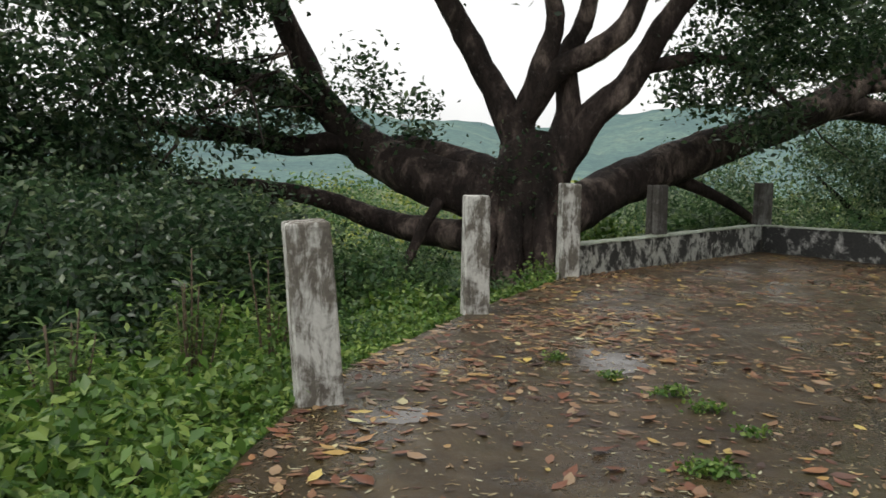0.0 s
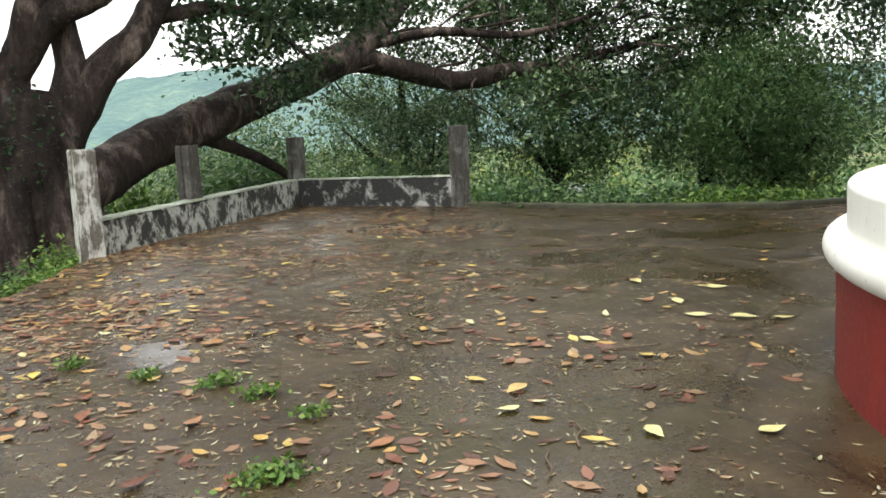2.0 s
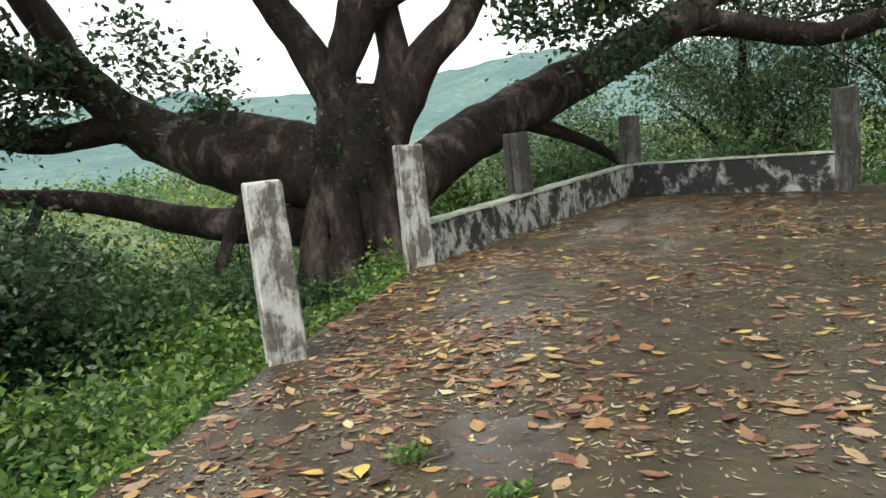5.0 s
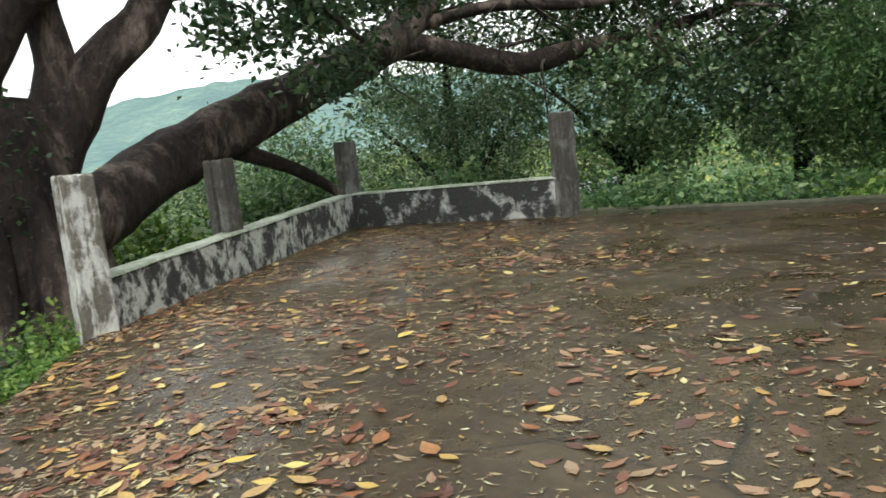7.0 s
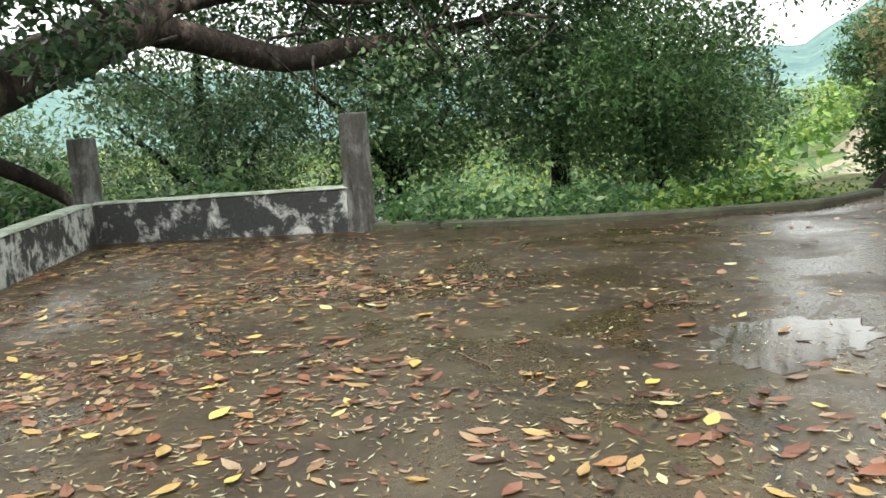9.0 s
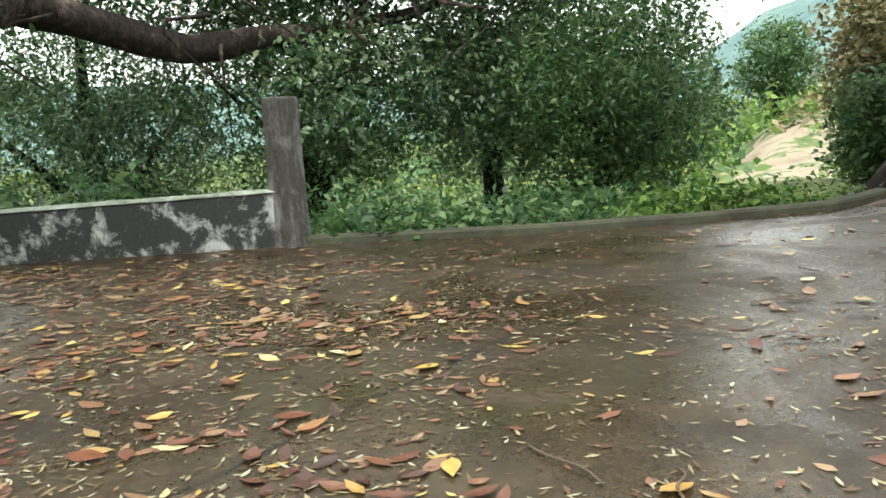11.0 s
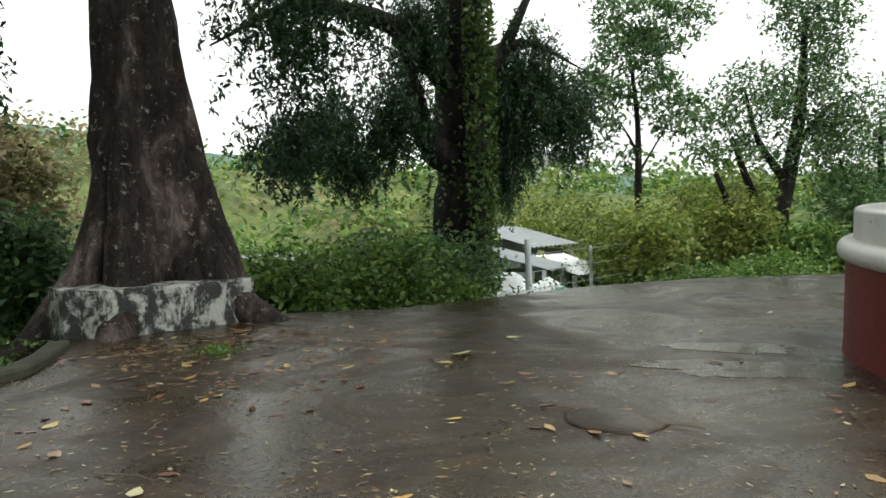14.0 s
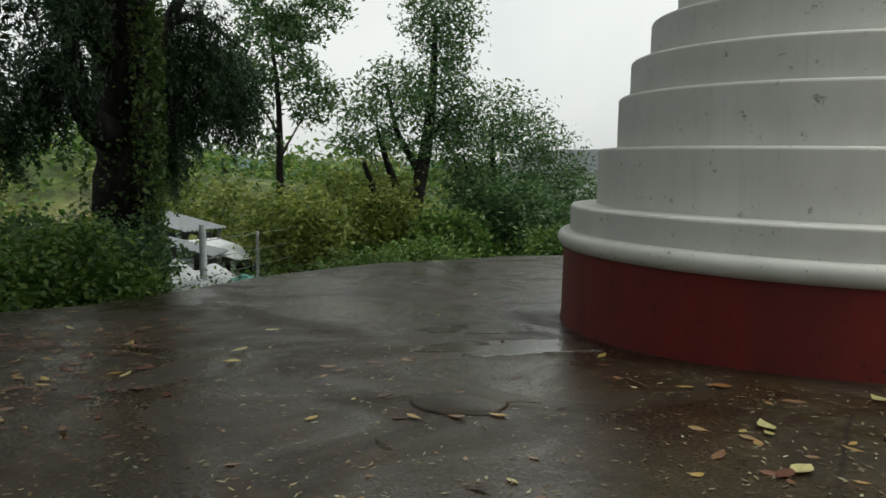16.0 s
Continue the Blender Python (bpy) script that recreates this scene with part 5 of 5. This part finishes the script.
# ---- puddles ----
def puddle(x, y, rx, ry, turn, seed, label):
    bm = bmesh.new()
    n = 56
    ring = []
    for k in range(n):
        a = 2 * math.pi * k / n
        g = 1 + .42 * noise.noise((math.cos(a) * 1.6, math.sin(a) * 1.6, seed)) + .22 * noise.noise((math.cos(a) * 4, math.sin(a) * 4, seed + 3))
        g += .2 * noise.noise((math.cos(a) * 9, math.sin(a) * 9, seed + 6))
        ring.append(bm.verts.new((rx * g * math.cos(a), ry * g * math.sin(a), 0)))
    low = [bm.verts.new((v.co.x * 1.03, v.co.y * 1.03, -.006)) for v in ring]
    for k in range(n):
        bm.faces.new((low[k], low[(k + 1) % n], ring[(k + 1) % n], ring[k]))
    bm.faces.new(ring)
    ob = part("puddle", bm, WETFILM if "thin" in label or "shallow" in label else WATER)
    ob.matrix_world = pose(x, y, .005, 0, 0, turn)
    return tagged(ob, label, "puddle", "puddles on the terrace")


for x, y, rx, ry, turn, seed, label in ((-.86, 4.62, .24, .16, 10, 1.0, "small bright rain puddle at the terrace edge"), (.56, 6.25, .3, .34, 20, 2.2, "shallow rain puddle among leaves"), (4.78, 7.58, .56, .42, -20, 3.7, "broad rain puddle mirroring the sky"),
                                        (7.2, 4.5, .7, .34, 45, 4.1, "thin rain puddle beside the monument"), (7.95, 3.95, .5, .22, 45, 8.4, "thin rain puddle beside the monument")):
    puddle(x, y, rx, ry, turn, seed, label)


# ---- leaves and litter on the terrace ----
def litter_density(x, y):
    """Thick along the west edge and under the great tree, thin round the monument."""
    d = -edge_distance(x, y)
    west = np.exp(-np.maximum(x + 1.4 - .36 * np.maximum(y - 4, 0), 0) / 1.9)
    north = np.exp(-np.maximum(11.5 - y, 0) / 3.0) * np.exp(-np.maximum(x - 4.2 - .25 * np.maximum(y - 9, 0), 0) / 1.5)
    ring = 1.5 * np.exp(-((x - 10.3) ** 2 + (y - 7.5) ** 2) / 1.3)
    drift = 1.5 * np.exp(-np.abs(x - .5 - .2 * np.sin(y * 1.3) - .2 * (y - 6)) / .5) * (y > 5.4) * (y < 12.5)
    patch = .55 + .55 * np.sin(x * 1.9 + 1.7 * np.sin(y * 1.1)) * np.cos(y * 1.6 + x * .4) + .45 * np.sin(x * 5.3 + 2 * np.sin(y * 3.1)) * np.cos(y * 4.7 + 1.5 * np.sin(x * 2.9))
    return (np.clip(.55 * west + .6 * north + ring + drift + .02 + .03 * (x < 4), 0, 1.3) * np.clip(patch, .16, 1.5)) * (d > .05)


def flat_leaf(kind):
    """One fallen leaf, curled, in a mesh of its own: about 24 triangles."""
    bm = bmesh.new()
    rows = []
    for i in range(7):
        t = i / 6
        w = (.5 * math.sin(math.pi * t ** .75) ** 1.25) * (.54 if kind % 2 else .42) + .003
        curl = .12 * (kind % 3) * (t - .5) ** 2 + .01
        rows.append([bm.verts.new((t - .5, s * w + .05 * (kind % 3 - 1) * math.sin(3 * t), curl + abs(s) * w * (.03 + .05 * (kind % 4)))) for s in (-1, 0, 1)])
    for a, b in zip(rows, rows[1:]):
        for k in range(2):
            bm.faces.new((a[k], a[k + 1], b[k + 1], b[k]))
    me = bpy.data.meshes.new("fallen_leaf")
    bm.to_mesh(me)
    bm.free()
    return me


def mat_single_leaf(name, stops):
    m, nt, b = material(name)
    info = nt.nodes.new("ShaderNodeObjectInfo").outputs["Random"]
    v = coords(nt, (1, 1, 1), False)
    n = noise_tex(nt, v, 4.0, 4)
    col = mix(nt, .55, ramp(nt, info, stops), ramp(nt, n, [(.3, grey(.5)), (.7, grey(1.25))]), "MULTIPLY")
    nt.links.new(col, b.inputs["Base Color"])
    b.inputs["Roughness"].default_value = .38
    return m


LEAF_ONE = mat_single_leaf("wet_fallen_leaf", [(0, (.11, .04, .022)), (.3, (.2, .07, .03)), (.5, (.3, .145, .06)), (.7, (.36, .23, .09)), (.85, (.44, .31, .11)), (.93, (.58, .42, .09)), (.97, (.56, .5, .2)), (1, (.5, .5, .3))])


def scatter(n, seed, area=(-2, 13.5, 0, 16.5)):
    r = np.random.default_rng(seed)
    x, y = r.uniform(area[0], area[1], n), r.uniform(area[2], area[3], n)
    keep = r.uniform(size=n) * 1.1 < litter_density(x, y)
    keep &= np.hypot(x - MONUMENT[0], y - MONUMENT[1]) > 2.75
    return x[keep], y[keep]


def flat_litter(name, x, y, size, mat, label, curl=.25, width=.5):
    """Leaves lying on the ground in one mesh."""
    n = len(x)
    th = RNG.uniform(0, 2 * math.pi, n)
    L = np.asarray(size)
    d = np.stack([np.cos(th), np.sin(th), RNG.normal(0, .06, n)], 1)
    s = np.stack([-np.sin(th), np.cos(th), RNG.normal(0, .1, n)], 1)
    c = np.stack([x, y, np.full(n, .004) + L * .012], 1)
    up = np.array([0, 0, 1.0])
    rise = (L * RNG.uniform(.0, curl * .5, n) * (RNG.uniform(size=n) < .35))[:, None] * up
    tipped = (L * RNG.uniform(.0, .1, n))[:, None] * up
    l = L[:, None]
    w = RNG.uniform(width * .7, width * 1.2, n)[:, None]
    quad = [c - d * l * .5 + rise, c - d * l * .15 + s * l * w * .5 + rise * .6, c + d * l * .2 + s * l * w * .42 + rise * .5, c + d * l * .55 + tipped, c + d * l * .2 - s * l * w * .42 + rise * .4, c - d * l * .15 - s * l * w * .5 + rise * .6, c]
    v = np.stack(quad, 1)
    v[:, :, 2] = np.maximum(v[:, :, 2], .003)
    i = np.arange(n) * 7
    f = np.concatenate([np.stack([i + a, i + b, i + 6], 1) for a, b in ((0, 1), (1, 2), (2, 3), (3, 4), (4, 5), (5, 0))])
    me = bpy.data.meshes.new(name)
    me.from_pydata(v.reshape(-1, 3).tolist(), [], f.tolist())
    me.materials.append(mat)
    return tagged(new(name, me), label, "leaf litter", kind="stuff")


lx, ly = scatter(90000, 11)
flat_litter("leaf_litter", lx, ly, .03 + .12 * RNG.uniform(0, 1, len(lx)) ** 2.4, LITTER, "brown, orange and yellow fallen leaves on wet concrete", .25, .44)
bx, by = scatter(190000, 12)
flat_litter("leaf_crumbs", bx, by, RNG.uniform(.015, .065, len(bx)), CHAFF, "small dry leaf scraps and chaff on the concrete", .2, .22)
sx = RNG.uniform(-1.5, 13, 26000)
sy = RNG.uniform(0, 15, 26000)
ok = (edge_distance(sx, sy) < -.1) & (np.hypot(sx - MONUMENT[0], sy - MONUMENT[1]) > 2.7)
flat_litter("leaf_crumbs", sx[ok], sy[ok], RNG.uniform(.012, .05, int(ok.sum())), CHAFF, "scattered pale leaf scraps on the concrete", .2, .3)


# ---- tufts of weed in the cracks ----
def tuft(x, y, r, n, label):
    c = np.stack([x + RNG.normal(0, r * .5, n), y + RNG.normal(0, r * .3, n), RNG.uniform(.005, .06, n)], 1)
    ob = leaf_mesh("weed_tuft", c - np.array([x, y, 0]), RNG.uniform(.02, .05, n), LUSH, None, .6, -.3)
    ob.location = (x, y, 0)
    return tagged(ob, label, "weed", "weeds in the concrete cracks", "stuff")


# ---- single leaves near the path ----
MESHES = [flat_leaf(k) for k in range(6)]
for me in MESHES:
    me.materials.append(LEAF_ONE)
    me.polygons.foreach_set("use_smooth", [True] * len(me.polygons))
px, py = scatter(2200, 21, (-1.6, 7.0, 2.0, 12.5))
leaf_rng = random.Random(5)
for k, (x, y) in enumerate(list(zip(px, py))[:290]):
    o = new("fallen_leaf", MESHES[k % 6])
    s = leaf_rng.uniform(.085, .165)
    o.matrix_world = pose(float(x), float(y), .012, leaf_rng.uniform(-5, 5), leaf_rng.uniform(-5, 5), leaf_rng.uniform(0, 360)) @ Matrix.Scale(s, 4)
    o.parent = terrace


pale_leaf = mat_single_leaf("pale_wet_leaf", [(0, (.5, .46, .2)), (.5, (.6, .56, .28)), (1, (.58, .5, .18))])
PALE = [flat_leaf(k) for k in (1, 3, 5)]
for me in PALE:
    me.materials.append(pale_leaf)
    me.polygons.foreach_set("use_smooth", [True] * len(me.polygons))
for k, (x, y) in enumerate(((4.1, 5.0), (4.32, 4.78), (4.5, 4.6), (2.84, 3.25), (2.4, 3.5), (4.9, 5.6), (4.3, 5.4), (4.58, 6.2), (2.0, 4.1), (3.1, 4.9), (8.6, 6.3), (8.9, 6.0), (9.4, 5.2))):
    o = new("fallen_leaf", PALE[k % 3])
    o.matrix_world = pose(x, y, .014, leaf_rng.uniform(-6, 6), leaf_rng.uniform(-6, 6), leaf_rng.uniform(0, 360)) @ Matrix.Scale(leaf_rng.uniform(.14, .2), 4)
    o.parent = terrace

for x, y, r, n, label in ((.88, 5.33, .13, 170, "bright green weed tuft in a concrete crack"), (1.02, 5.0, .12, 170, "bright green weed tuft in a concrete crack"), (.81, 3.94, .15, 300, "bright green weed tuft in a concrete crack"), (.5, 5.7, .1, 90, "small green weed tuft among leaves"),
                          (.14, 6.2, .1, 90, "small green weed tuft among leaves"), (1.17, 4.55, .1, 90, "small green weed tuft in a concrete crack"), (10.2, 7.8, .35, 300, "low moss and weeds among fallen leaves")):
    tuft(x, y, r, n, label)


# ---- twigs and a flat stone ----
for k in range(26):
    x, y = leaf_rng.uniform(-.8, 9), leaf_rng.uniform(3.5, 10.5)
    if math.hypot(x - MONUMENT[0], y - MONUMENT[1]) < 3.1 or float(edge_distance(np.array(x), np.array(y))) > -.3:
        continue
    a, ln = leaf_rng.uniform(0, 6.28), leaf_rng.uniform(.12, .42)
    dx, dy = math.cos(a) * ln / 3, math.sin(a) * ln / 3
    tw = tube("twig", [(0, 0, .01, .005), (dx, dy + .02, .014, .005), (2 * dx + .015, 2 * dy, .016, .004), (3 * dx, 3 * dy + .02, .012, .002)], TWIGMAT, None, 6, .2, 0, 3)
    tw.location = (x, y, 0)
    tagged(tw, "thin dry twig lying on the wet concrete", "twig", "twigs on the terrace")


def flat_stone():
    bm = bmesh.new()
    n = 36
    rings = []
    for r, z in ((.32, -.01), (.315, .008), (.3, .013), (.15, .015)):
        rings.append([bm.verts.new((r * (1 + .22 * noise.noise((math.cos(a) * 1.3, math.sin(a) * 1.3, 5))) * math.cos(a), .75 * r * (1 + .22 * noise.noise((math.cos(a) * 1.3, math.sin(a) * 1.3, 5))) * math.sin(a), z + .004 * noise.noise((math.cos(a) * 3, math.sin(a) * 3, r * 9)))) for a in (2 * math.pi * k / n for k in range(n))])
    for p, q in zip(rings, rings[1:]):
        for k in range(n):
            bm.faces.new((p[k], p[(k + 1) % n], q[(k + 1) % n], q[k]))
    bm.faces.new(rings[-1])
    bm.faces.new(rings[0][::-1])
    ob = part("flat_stone", bm, CONCRETE, None, "", True)
    ob.matrix_world = pose(6.53, 6.2, 0, 0, 0, 30)
    return tagged(ob, "flat broken slab of concrete lying on the terrace", "slab")


flat_stone()
